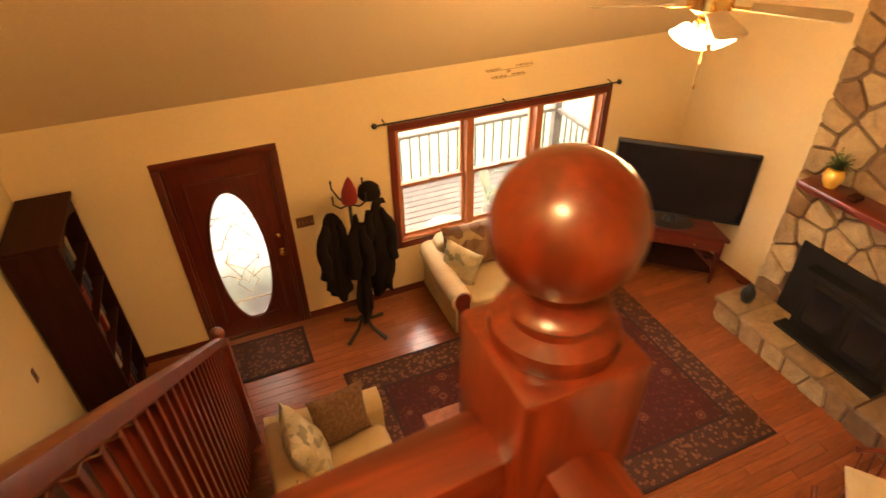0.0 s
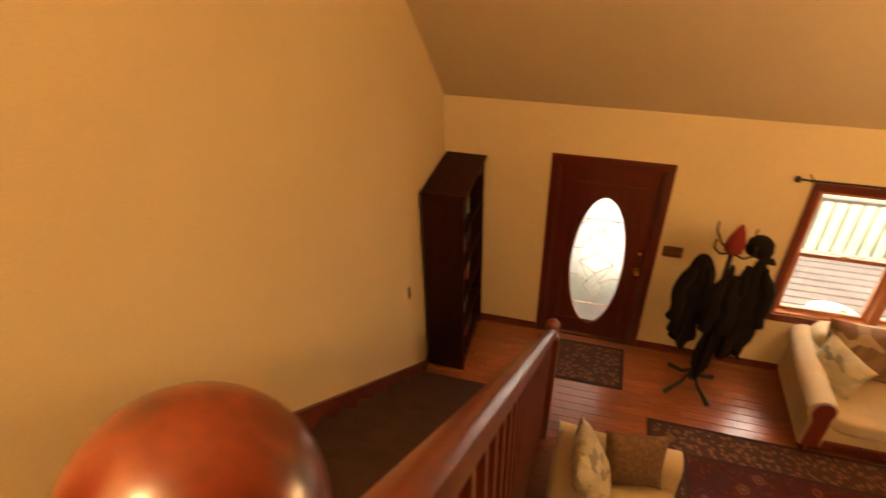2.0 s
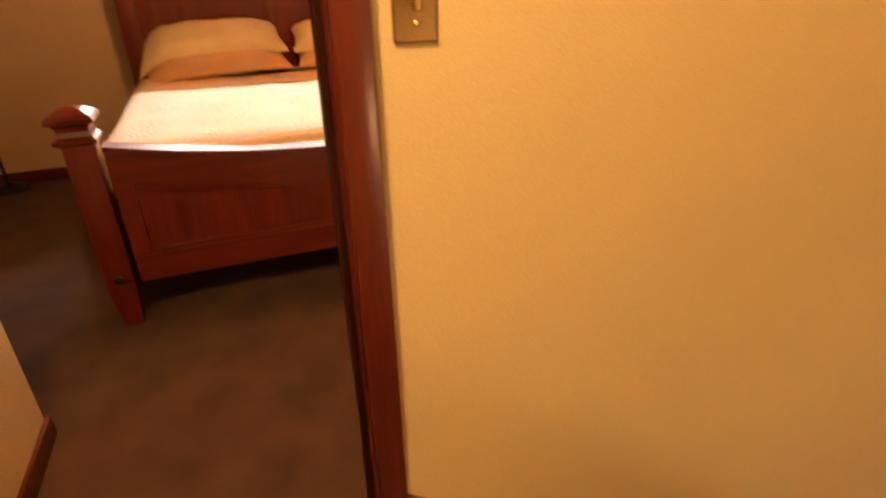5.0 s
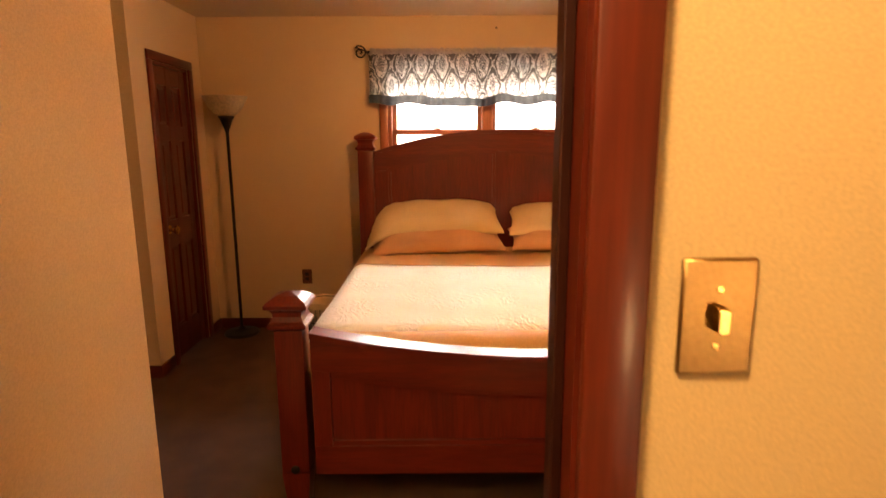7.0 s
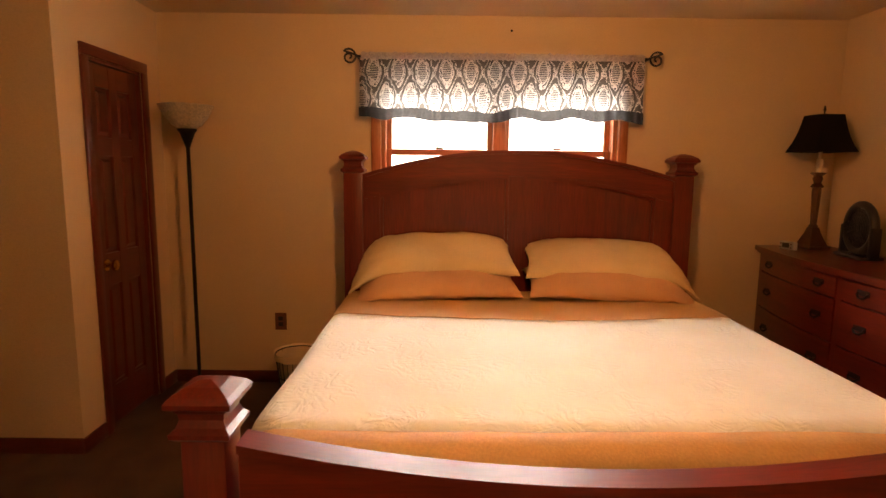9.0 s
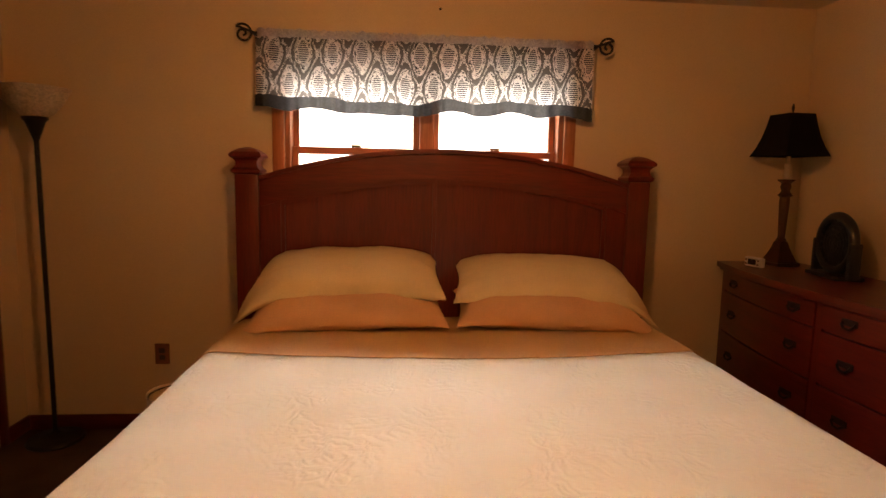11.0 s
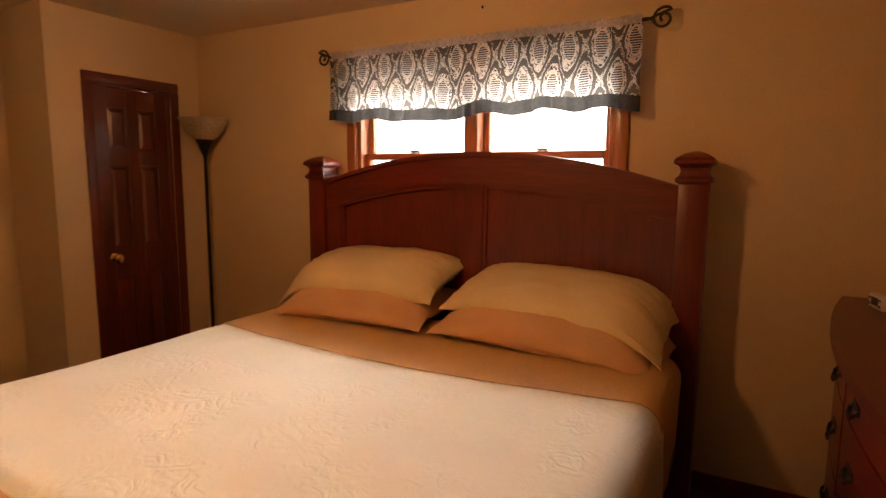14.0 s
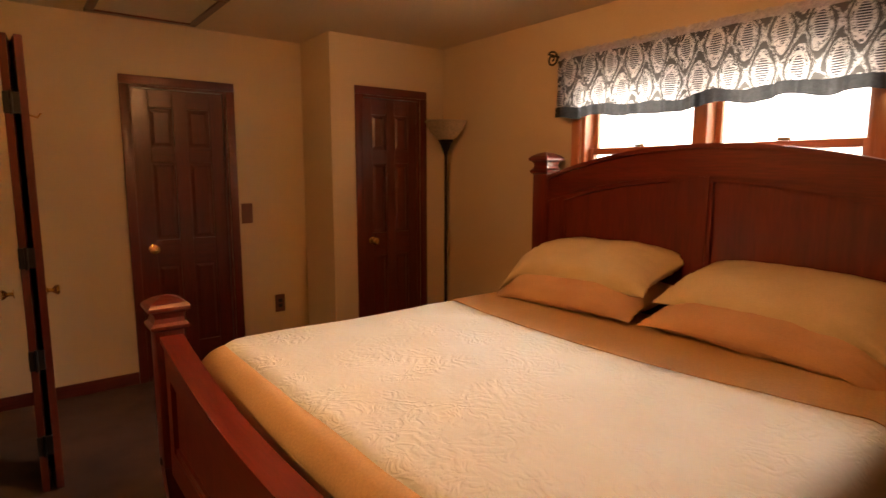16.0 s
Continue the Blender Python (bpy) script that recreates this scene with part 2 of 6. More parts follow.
# front wall with door and window openings
FD0, FD1, FDZ = -1.70, -0.80, -0.90     # front door opening
FW0, FW1, FWZ0, FWZ1 = 0.36, 2.76, -2.22, -0.93
structure("wall_front", [((XL, YF, ZF), (FD0, YF + 0.15, 0.1)), ((FD0, YF, FDZ), (FD1, YF + 0.15, 0.1)), ((FD1, YF, ZF), (FW0, YF + 0.15, 0.1)),
                         ((FW0, YF, ZF), (FW1, YF + 0.15, FWZ0)), ((FW0, YF, FWZ1), (FW1, YF + 0.15, 0.1)), ((FW1, YF, ZF), (XR + 0.15, YF + 0.15, 0.1))], "wall_paint", "cream painted wall with front door and window")
structure("wall_fireplace", [((XR, YB, ZF), (XR + 0.15, YF, ZRIDGE + 0.1))], "wall_paint", "cream painted wall behind the stone fireplace")
structure("wall_back", [((XL, YB - T, ZF), (XR + 0.15, YB, ZRIDGE + 0.1))], "wall_paint", "cream painted wall behind the loft")
bm = bmesh.new()
quad_prism(bm, [(YF + 0.15, ceil_z(YF + 0.15)), (RY, ZRIDGE), (YB - T, ceil_z(YB - T)), (YB - T, ceil_z(YB - T) + 0.12), (RY, ZRIDGE + 0.12), (YF + 0.15, ceil_z(YF + 0.15) + 0.12)], 0, XL - T, XR + 0.15)
solid("ceiling", bm, "ceiling_paint", "sloping cream textured ceiling of the great room", "ceiling", kind="structure", sm=False)
# bedroom shell
BW0, BW1, BWZ0, BWZ1 = 0.187, 1.743, 1.10, 2.085
structure("wall_bedroom_window", [((XB - 0.15, YD - T, -0.2), (XB, BW0, ZC)), ((XB - 0.15, BW1, -0.2), (XB, YR + T, ZC)), ((XB - 0.15, BW0, -0.2), (XB, BW1, BWZ0)), ((XB - 0.15, BW0, BWZ1), (XB, BW1, ZC))], "bedroom_paint", "tan painted bedroom wall with a window")
structure("wall_bedroom_dresser", [((XB, YR, -0.2), (XL - T, YR + T, ZC))], "bedroom_paint", "tan painted bedroom wall behind the dresser")
DD0, DD1, CD0, CD1 = -5.13, -4.51, -6.50, -5.97
DH = 2.04
structure("wall_bedroom_doors", [((DD1, YD - T, -0.2), (HX, YD, ZC)), ((DD0, YD - T, DH), (DD1, YD, ZC)), ((-5.72, YD - T, -0.2), (DD0, YD, ZC)),
                                 ((-5.72 - T, YD, -0.2), (-5.72, YC - T, ZC)), ((CD1, YC - T, -0.2), (-5.72, YC, ZC)), ((CD0, YC - T, DH), (CD1, YC, ZC)), ((XB, YC - T, -0.2), (CD0, YC, ZC))], "bedroom_paint", "tan painted bedroom wall with two doors and a corner")
SD0, SD1 = -1.12, -0.34     # side door opening in the wall at HX
structure("wall_entry", [((HX, HY - T, -0.2), (XL - T, HY, ZC)), ((HX, SD1, -0.2), (HX + T, HY - T, ZC)), ((HX, YD, -0.2), (HX + T, SD0, ZC)), ((HX, SD0, 2.04), (HX + T, SD1, ZC))], "bedroom_paint", "tan painted short wall beside the bedroom entry")
structure("ceiling_bedroom", [((XB - 0.15, YD - T, ZC), (XL - T, YR + T, ZC + 0.12))], "ceiling_paint", "flat textured bedroom ceiling")
# dark closets behind the doors
structure("wall_closet", [((-5.9, YD - 0.9, -0.2), (-3.5, YD - 0.8, ZC)), ((XB, YC - 0.75, -0.2), (-5.84, YC - 0.65, ZC)), ((-2.95, YD - T, -0.2), (-2.88, HY - T, ZC))], "bedroom_paint", "plain closet wall")
# floors
structure("floor_bedroom", [((XB - 0.15, YD - 0.9, -0.25), (XL - T, YR + T, 0.0))], "carpet", "brown carpet floor")
NOSE = 0.972
N1X = -0.928
structure("floor_loft", [((XL - T, YB, -0.25), (-1.52, NOSE - 0.09, 0.0)), ((-1.52, YB, -0.25), (N1X + 0.03, 0.96, 0.0))], "carpet", "brown carpet floor of the loft landing")
structure("floor_great_room", [((XL - 0.1, YB, ZF - 0.2), (XR + 0.1, YF + 0.14, ZF - 0.012))], "dark_x", "wooden floor of the great room")

# ---- stairs ----
RISERS, TREAD = 15, 0.24
RISE = -ZF / RISERS
SX0, SX1 = XL + 0.025, -1.56
stairs = thing("staircase", pose(0, 0, 0), "carpeted stairs with red-brown wooden sides going down", "staircase", kind="structure")
for i in range(1, RISERS):
    z, y = -RISE * i, NOSE + TREAD * (i - 1)
    bm = bmesh.new()
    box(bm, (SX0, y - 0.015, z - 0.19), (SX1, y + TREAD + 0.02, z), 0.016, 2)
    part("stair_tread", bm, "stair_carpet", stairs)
    # rounded tread edge, its lit line painted as paler carpet
    bm = bmesh.new()
    tube(bm, [(SX0, y - 0.014, z - 0.013), (SX1, y - 0.014, z - 0.013)], 0.0185, 10)
    part("stair_nose", bm, "carpet_nose_lit", stairs, "rounded carpet edge in a paler, light-catching tone")
bm = bmesh.new()
box(bm, (SX0, NOSE - 0.09, -0.03), (SX1, NOSE + 0.02, 0.006), 0.008, 2)
part("landing_nosing", bm, "oak_x", stairs, "varnished oak landing nosing")
run = TREAD * (RISERS - 1)
for nm, xa, xb, up, ya, top0 in (("wall_skirt", XL + 0.001, XL + 0.026, 0.085, 0.797, 0.255), ("outer_skirt", SX1, SX1 + 0.03, 0.02, NOSE, 0.0)):
    bm = bmesh.new()
    y1 = NOSE + run
    quad_prism(bm, [(ya, top0), (y1 + 0.25, ZF + up), (y1 + 0.25, ZF), (y1 - 0.25, ZF), (ya, -0.28)], 0, xa, xb)
    part(nm, bm, "cherry_y", stairs)


# ---- railings ----
def newel(name, x, y, z0, ztop, label):
    """A square post with a turned collar and a ball."""
    n = thing(name, pose(x, y, z0), label, "newel post", "newel posts")
    h = ztop - z0
    bm = bmesh.new()
    box(bm, (-0.057, -0.057, 0), (0.057, 0.057, h - 0.158), 0.008, 2)
    part("post", bm, "oak_z", n)
    bm = bmesh.new()
    lathe(bm, [(0.047, h - 0.160), (0.052, h - 0.151), (0.050, h - 0.140), (0.037, h - 0.133), (0.036, h - 0.127), (0.041, h - 0.121), (0.037, h - 0.115), (0.025, h - 0.111), (0.025, h - 0.098)], seg=32)
    part("collar", bm, "oak_z", n)
    bm = bmesh.new()
    R = 0.0545
    lathe(bm, [(R * math.sin(a), h - R - R * math.cos(a)) for a in [math.pi * k / 20 * 0.97 + 0.05 for k in range(21)]], seg=36)
    part("ball", bm, "oak_z", n, "polished wooden ball")
    return n


N1 = (-0.928, 0.941)
N2 = (-1.526, 0.897)
ZN = 1.149
newel("newel_post", *N1, 0.0, ZN, "red-brown wooden newel post with a ball top at the loft rail")
newel("newel_post", *N2, -0.25, ZN, "red-brown wooden newel post with a ball top at the stair head")
NLY = 4.075
newel("newel_post", -1.526, NLY, ZF, -1.562, "small wooden newel post at the foot of the stairs")
NR = (N1[0], -2.55)
RAILW = [(-0.034, 0.0), (-0.036, 0.022), (-0.030, 0.042), (-0.012, 0.052), (0.012, 0.052), (0.030, 0.042), (0.036, 0.022), (0.034, 0.0), (0.02, -0.012), (-0.02, -0.012)]


def rail(name, a, b, material, parent):
    """A moulded handrail from a to b."""
    a, b = Vector(a), Vector(b)
    d = (b - a).normalized()
    side = d.cross(Vector((0, 0, 1))).normalized()
    up = side.cross(d)
    bm = bmesh.new()
    ends = [[bm.verts.new(p + side * u + up * v) for u, v in RAILW] for p in (a, b)]
    n = len(RAILW)
    for i in range(n):
        bm.faces.new((ends[0][i], ends[0][(i + 1) % n], ends[1][(i + 1) % n], ends[1][i]))
    bm.faces.new(ends[0])
    bm.faces.new(ends[1][::-1])
    bmesh.ops.recalc_face_normals(bm, faces=bm.faces[:])
    return part(name, bm, material, parent)


def baluster(parent, x, y, z0, z1):
    h = z1 - z0
    bm = bmesh.new()
    box(bm, (x - 0.016, y - 0.016, z0), (x + 0.016, y + 0.016, z1), 0.003)
    return part("baluster", bm, "cherry_z", parent, sm=False)


def guard(a, b):
    g = thing("guard_rail", pose(0, 0, 0), "varnished red-brown wooden guard rail of the loft", "railing")
    a, b = Vector((*a, 0)), Vector((*b, 0))
    d = (b - a).normalized()
    rail("handrail", a + d * 0.058 + Vector((0, 0, 0.855)), b - d * 0.058 + Vector((0, 0, 0.855)), "oak_x" if abs(d.x) > 0.5 else "oak_y", g)
    n = max(1, int((b - a).length / 0.11))
    for i in range(1, n):
        p = a + (b - a) * i / n
        baluster(g, p.x, p.y, 0.0, 0.85)
    return g


guard(N2, N1)
guard(N1, NR)
sr = thing("stair_rail", pose(0, 0, 0), "red-brown wooden stair rail with square balusters", "railing")
SRX, Z0R = -1.526, 0.87
SLOPE = RISE / TREAD
rail("handrail", (SRX, N2[1] + 0.047, Z0R), (SRX, NLY - 0.045, Z0R - SLOPE * (NLY - 0.92)), "cherry_y", sr)
for k in range(1, 30):
    y = N2[1] + 0.115 * k
    if y < NLY - 0.08:
        zt = Z0R - SLOPE * (y - 0.9)
        baluster(sr, SRX, y, -RISE - SLOPE * (y - NOSE) - 0.12, zt)


# ---- doors ----
def casing(name, axis, plane, a, b, z0, h, w, side, mat_, label, parent=None):
    """Door or window trim round an opening a to b on a wall: axis 0 for a wall across x, 1 across y. side: the way it faces."""
    c = thing(name, pose(0, 0, 0), label, "trim", kind="structure") if parent is None else parent
    t = 0.018 * side
    lo, hi = min(plane + 0.001 * side, plane + t), max(plane + 0.001 * side, plane + t)

    def slab(nm, p0, p1, za, zb, m):
        bm = bmesh.new()
        if axis == 0:
            box(bm, (lo, p0, za), (hi, p1, zb), 0.005, 2)
        else:
            box(bm, (p0, lo, za), (p1, hi, zb), 0.005, 2)
        part(nm, bm, m, c)
    slab("jamb_trim", a - w, a, z0, h, mat_ + "_z")
    slab("jamb_trim", b, b + w, z0, h, mat_ + "_z")
    slab("head_trim", a - w, b + w, h, h + w, mat_ + ("_y" if axis == 0 else "_x"))
    return c


def jamb(axis, lo, hi, a, b, h, mat_, parent):
    for p0, p1, za, zb in ((a, a + 0.018, 0, h), (b - 0.018, b, 0, h), (a, b, h - 0.018, h)):
        bm = bmesh.new()
        if axis == 0:
            box(bm, (lo, p0, za), (hi, p1, zb))
        else:
            box(bm, (p0, lo, za), (p1, hi, zb))
        part("jamb", bm, mat_ + "_z", parent, sm=False)


def knob(parent, x, y, z, side, mat_="brass"):
    bm = bmesh.new()
    lathe(bm, [(0.032, 0), (0.032, 0.004), (0.014, 0.010), (0.012, 0.026), (0.022, 0.034), (0.030, 0.046), (0.029, 0.056), (0.018, 0.064)], seg=20)
    bmesh.ops.rotate(bm, verts=bm.verts[:], matrix=Matrix.Rotation(radians(90 if side < 0 else -90), 3, "X"))
    bmesh.ops.translate(bm, verts=bm.verts[:], vec=(x, y, z))
    return part("door_knob", bm, mat_, parent, "round brass knob")


def six_panel(name, m, w, h, knob_x, label, knobs=(1,)):
    """A six-panel wooden door, its width along x from 0, its face at y = 0 looking along +y."""
    d = thing(name, m, label, "door", kind="structure")
    th = 0.035
    st = w * 0.16
    mid = w * 0.15
    rows = [(0.22, 0.80), (0.98, 1.52), (1.62, h - 0.12)]
    for p0, p1 in ((0, st), (w - st, w), (w / 2 - mid / 2, w / 2 + mid / 2)):
        bm = bmesh.new()
        box(bm, (p0, -th, 0), (p1, 0, h), 0.002)
        part("stile", bm, "doorwood_z", d)
    zs = [0] + [v for r in rows for v in r] + [h]
    for k in range(0, len(zs), 2):
        for p0, p1 in ((st, w / 2 - mid / 2), (w / 2 + mid / 2, w - st)):
            bm = bmesh.new()
            box(bm, (p0, -th, zs[k]), (p1, -0.001, zs[k + 1]), 0.002)
            part("rail", bm, "doorwood_x", d)
    for z0, z1 in rows:
        for p0, p1 in ((st, w / 2 - mid / 2), (w / 2 + mid / 2, w - st)):
            bm = bmesh.new()
            box(bm, (p0, -th + 0.008, z0), (p1, -0.016, z1))
            r = bmesh.ops.create_cube(bm, size=1.0)
            for v in r["verts"]:
                k = 0.032 if v.co.y > 0 else 0.012
                v.co = Vector(((p0 + k) if v.co.x < 0 else (p1 - k), -0.005 if v.co.y > 0 else -0.017, (z0 + k) if v.co.z < 0 else (z1 - k)))
            part("panel", bm, "doorwood_z", d, sm=False)
    for s in knobs:
        knob(d, knob_x, 0.0 if s > 0 else -th, 0.92, s)
    return d


# bedroom entry
e = casing("trim_bedroom_entry", 0, XL, DY0 + 0.012, DY1 - 0.012, 0, 2.038, 0.063, 1, "cherry", "red-brown wooden casing of the bedroom doorway")
casing("", 0, XL - T, DY0 + 0.006, DY1 - 0.006, 0, 2.044, 0.06, -1, "cherry", "", e)
jamb(0, XL - T, XL, DY0 - 0.001, DY1 + 0.001, 2.05, "cherry", e)
bm = bmesh.new()
box(bm, (XL - 0.075, DY1 - 0.03, 0), (XL - 0.04, DY1 - 0.017, 2.03), 0.002)
part("door_stop", bm, "dark_z", e)
# closet and bath doors
e = casing("trim_side_door", 1, YD, DD0, DD1, 0, DH, 0.06, 1, "cherry", "red-brown wooden door casing")
jamb(1, YD - T, YD, DD0 - 0.001, DD1 + 0.001, DH + 0.001, "cherry", e)
six_panel("door_1", pose(DD1 - 0.019, YD - 0.02, 0.012, 0, 0, 180) @ Matrix.Diagonal((1, -1, 1, 1)), DD1 - DD0 - 0.038, DH - 0.032, 0.07, "closed dark red-brown six-panel wooden door")
e = casing("trim_closet_door", 1, YC, CD0, CD1, 0, DH, 0.06, 1, "cherry", "red-brown wooden closet door casing")
jamb(1, YC - T, YC, CD0 - 0.001, CD1 + 0.001, DH + 0.001, "cherry", e)
six_panel("door_2", pose(CD1 - 0.019, YC - 0.02, 0.012, 0, 0, 180) @ Matrix.Diagonal((1, -1, 1, 1)), CD1 - CD0 - 0.038, DH - 0.032, 0.07, "closed narrow dark six-panel wooden closet door")
# door standing ajar in the entry corner
e = casing("trim_ajar_door", 0, HX, SD0, SD1, 0, 2.04, 0.06, -1, "cherry", "red-brown wooden casing round the ajar door")
bf = thing("door_3", pose(-3.895, -0.47, 0.012), "dark red-brown folding closet door standing half folded", "door", kind="structure")
for off, turn in ((0.0, -86), (0.055, -94)):
    lf = pose(off, 0, 0, 0, 0, turn)
    bm = bmesh.new()
    for p0, p1, z0, z1, t0, t1 in ((0, 0.06, 0, 2.02, 0, 0.03), (0.33, 0.39, 0, 2.02, 0, 0.03), (0.06, 0.33, 0, 0.2, 0, 0.03), (0.06, 0.33, 0.85, 1.0, 0, 0.03), (0.06, 0.33, 1.9, 2.02, 0, 0.03), (0.06, 0.33, 0.2, 0.85, 0.008, 0.022), (0.06, 0.33, 1.0, 1.9, 0.008, 0.022)):
        box(bm, (p0, -t1, z0), (p1, -t0, z1), 0.002)
    bmesh.ops.transform(bm, matrix=lf, verts=bm.verts[:])
    part("leaf", bm, "doorwood_z", bf, sm=False)
for z in (0.22, 0.62, 1.08, 1.74):
    bm = bmesh.new()
    box(bm, (-0.002, -0.012, z - 0.045), (0.058, 0.006, z + 0.045), 0.003)
    lathe(bm, [(0.007, z - 0.05), (0.007, z + 0.05)], (0.03, 0.008, 0), 10)
    part("hinge", bm, "black_metal", bf, "black hinge")
for x, sg in ((-0.03, -1), (0.085, 1)):
    bm = bmesh.new()
    lathe(bm, [(0.02, 0), (0.02, 0.003), (0.009, 0.008), (0.009, 0.024), (0.02, 0.034), (0.024, 0.044), (0.016, 0.052)], seg=18)
    bmesh.ops.rotate(bm, verts=bm.verts[:], matrix=Matrix.Rotation(radians(90 * sg), 3, "Y"))
    bmesh.ops.translate(bm, verts=bm.verts[:], vec=(x, -0.06, 0.92))
    part("door_knob", bm, "brass", bf, "round brass knob")
bm = bmesh.new()
tube(bm, [(-0.03, -0.1, 1.70), (-0.06, -0.1, 1.69), (-0.075, -0.1, 1.71)], 0.004, 6)
part("coat_hook", bm, "brass", bf)


# ---- baseboards ----
def baseboard(segs, z, h=0.085, mat_="cherry"):
    b = thing("baseboard", pose(0, 0, 0), "red-brown wooden baseboard along the walls", "baseboard", kind="structure")
    for (x0, y0), (x1, y1) in segs:
        bm = bmesh.new()
        box(bm, (min(x0, x1), min(y0, y1), z), (max(x0, x1), max(y0, y1), z + h), 0.004, 2)
        part("board", bm, mat_ + ("_x" if abs(x1 - x0) > abs(y1 - y0) else "_y"), b)


G = 0.015
baseboard([((XB + 0.001, YC + G), (XB + G, YR)), ((XB, YR - G), (XL - T, YR - 0.001)), ((-5.72, YD + 0.001), (DD0 - 0.061, YD + G)), ((DD1 + 0.061, YD + 0.001), (HX, YD + G)), ((-5.719, YD + G), (-5.72 + G, YC)),
           ((CD1 + 0.061, YC + 0.001), (-5.72 + G, YC + G)), ((XB, YC + 0.001), (CD0 - 0.061, YC + G)), ((HX - G, HY + 0.001), (XL - T, HY + G)), ((HX - G, SD1 + 0.061), (HX - 0.001, HY + G))], 0.0)
baseboard([((XL + 0.001, 4.40), (XL + G, YF)), ((XL + G, YF - G), (FD0 - 0.07, YF - 0.001)), ((FD1 + 0.07, YF - G), (XR, YF - 0.001)), ((XR - G, 3.75), (XR - 0.001, YF - G))], ZF)


# ---- windows ----
def sash_window(name, axis, plane, depth, a, b, z0, z1, units, mat_, label, way):
    """A row of double-hung sashes in an opening; way: +1 when the room lies on the larger coordinate."""
    w = thing(name, pose(0, 0, 0), label, "window", kind="structure")

    def bar(nm, p0, p1, za, zb, d0, d1, m, parent, bev=0.004):
        bm = bmesh.new()
        q0, q1 = sorted((plane - way * d0, plane - way * d1))
        if axis == 0:
            box(bm, (q0, p0, za), (q1, p1, zb), bev)
        else:
            box(bm, (p0, q0, za), (p1, q1, zb), bev)
        return part(nm, bm, m, parent, sm=False)
    hz = "_y" if axis == 0 else "_x"
    bar("window_frame", a, b, z1 - 0.03, z1, 0.0, depth, mat_ + hz, w)
    bar("window_sill", a, b, z0, z0 + 0.03, 0.0, depth, mat_ + hz, w)
    uw = (b - a) / units
    for i in range(units + 1):
        p = a + uw * i
        q0, q1 = (p, p + 0.03) if i == 0 else (p - 0.03, p) if i == units else (p - 0.04, p + 0.04)
        bar("mullion", q0, q1, z0 + 0.03, z1 - 0.03, 0.0 if 0 < i < units else 0.001, depth, mat_ + "_z", w)
    zm = (z0 + z1) / 2
    for i in range(units):
        p0 = a + uw * i + (0.03 if i == 0 else 0.04)
        p1 = a + uw * (i + 1) - (0.03 if i == units - 1 else 0.04)
        for za, zb, d in ((zm - 0.02, z1 - 0.03, 0.085), (z0 + 0.03, zm + 0.02, 0.045)):
            s = bar("sash", p0, p0 + 0.035, za, zb, d, d + 0.035, mat_ + "_z", w)
            bar("stile", p1 - 0.035, p1, za, zb, d, d + 0.035, mat_ + "_z", s)
            bar("rail", p0 + 0.035, p1 - 0.035, zb - 0.04, zb, d, d + 0.035, mat_ + hz, s)
            bar("rail", p0 + 0.035, p1 - 0.035, za, za + 0.04, d, d + 0.035, mat_ + hz, s)
            g = bar("pane", p0 + 0.035, p1 - 0.035, za + 0.04, zb - 0.04, d + 0.015, d + 0.019, "clear_glass", s, 0)
            g.visible_shadow = False
        k = bar("sash_lock", (p0 + p1) / 2 - 0.03, (p0 + p1) / 2 + 0.03, zm + 0.021, zm + 0.036, 0.045, 0.07, "antique_brass", w)
    return w


wb = sash_window("window_1", 0, XB, 0.14, BW0, BW1, BWZ0, BWZ1, 2, "winwood", "double-hung wooden bedroom window, bright daylight outside", 1)
casing("", 0, XB, BW0, BW1, BWZ0 - 0.06, BWZ1, 0.065, 1, "winwood", "", wb)
wf = sash_window("window_2", 1, YF, 0.14, FW0, FW1, FWZ0, FWZ1, 3, "winwood", "triple double-hung wooden window over the sofa", -1)
casing("", 1, YF, FW0, FW1, FWZ0 - 0.06, FWZ1, 0.07, -1, "cherry", "", wf)
bm = bmesh.new()
box(bm, (FW0 - 0.07, YF - 0.02, FWZ0 - 0.07), (FW1 + 0.07, YF - 0.001, FWZ0), 0.004)
part("apron", bm, "cherry_x", wf)

# ---- bed ----
BC = 1.07   # middle line of the bed


def bed_cap(parent, y, z, s=1.0):
    bm = bmesh.new()
    lathe(bm, [(0.060, 0), (0.073, 0.010), (0.074, 0.022), (0.061, 0.034), (0.054, 0.052), (0.056, 0.068), (0.066, 0.080), (0.080, 0.087), (0.081, 0.100), (0.070, 0.113), (0.042, 0.130), (0.012, 0.140)], (0, y, z), sides=4)
    return part("cap", bm, "bedwood_z", parent, "flared square wooden cap", sm=False)


bed = thing("bed", pose(0, 0, 0), "red-stained wooden king-size bed with arched headboard", "bed")
HBX = -6.60


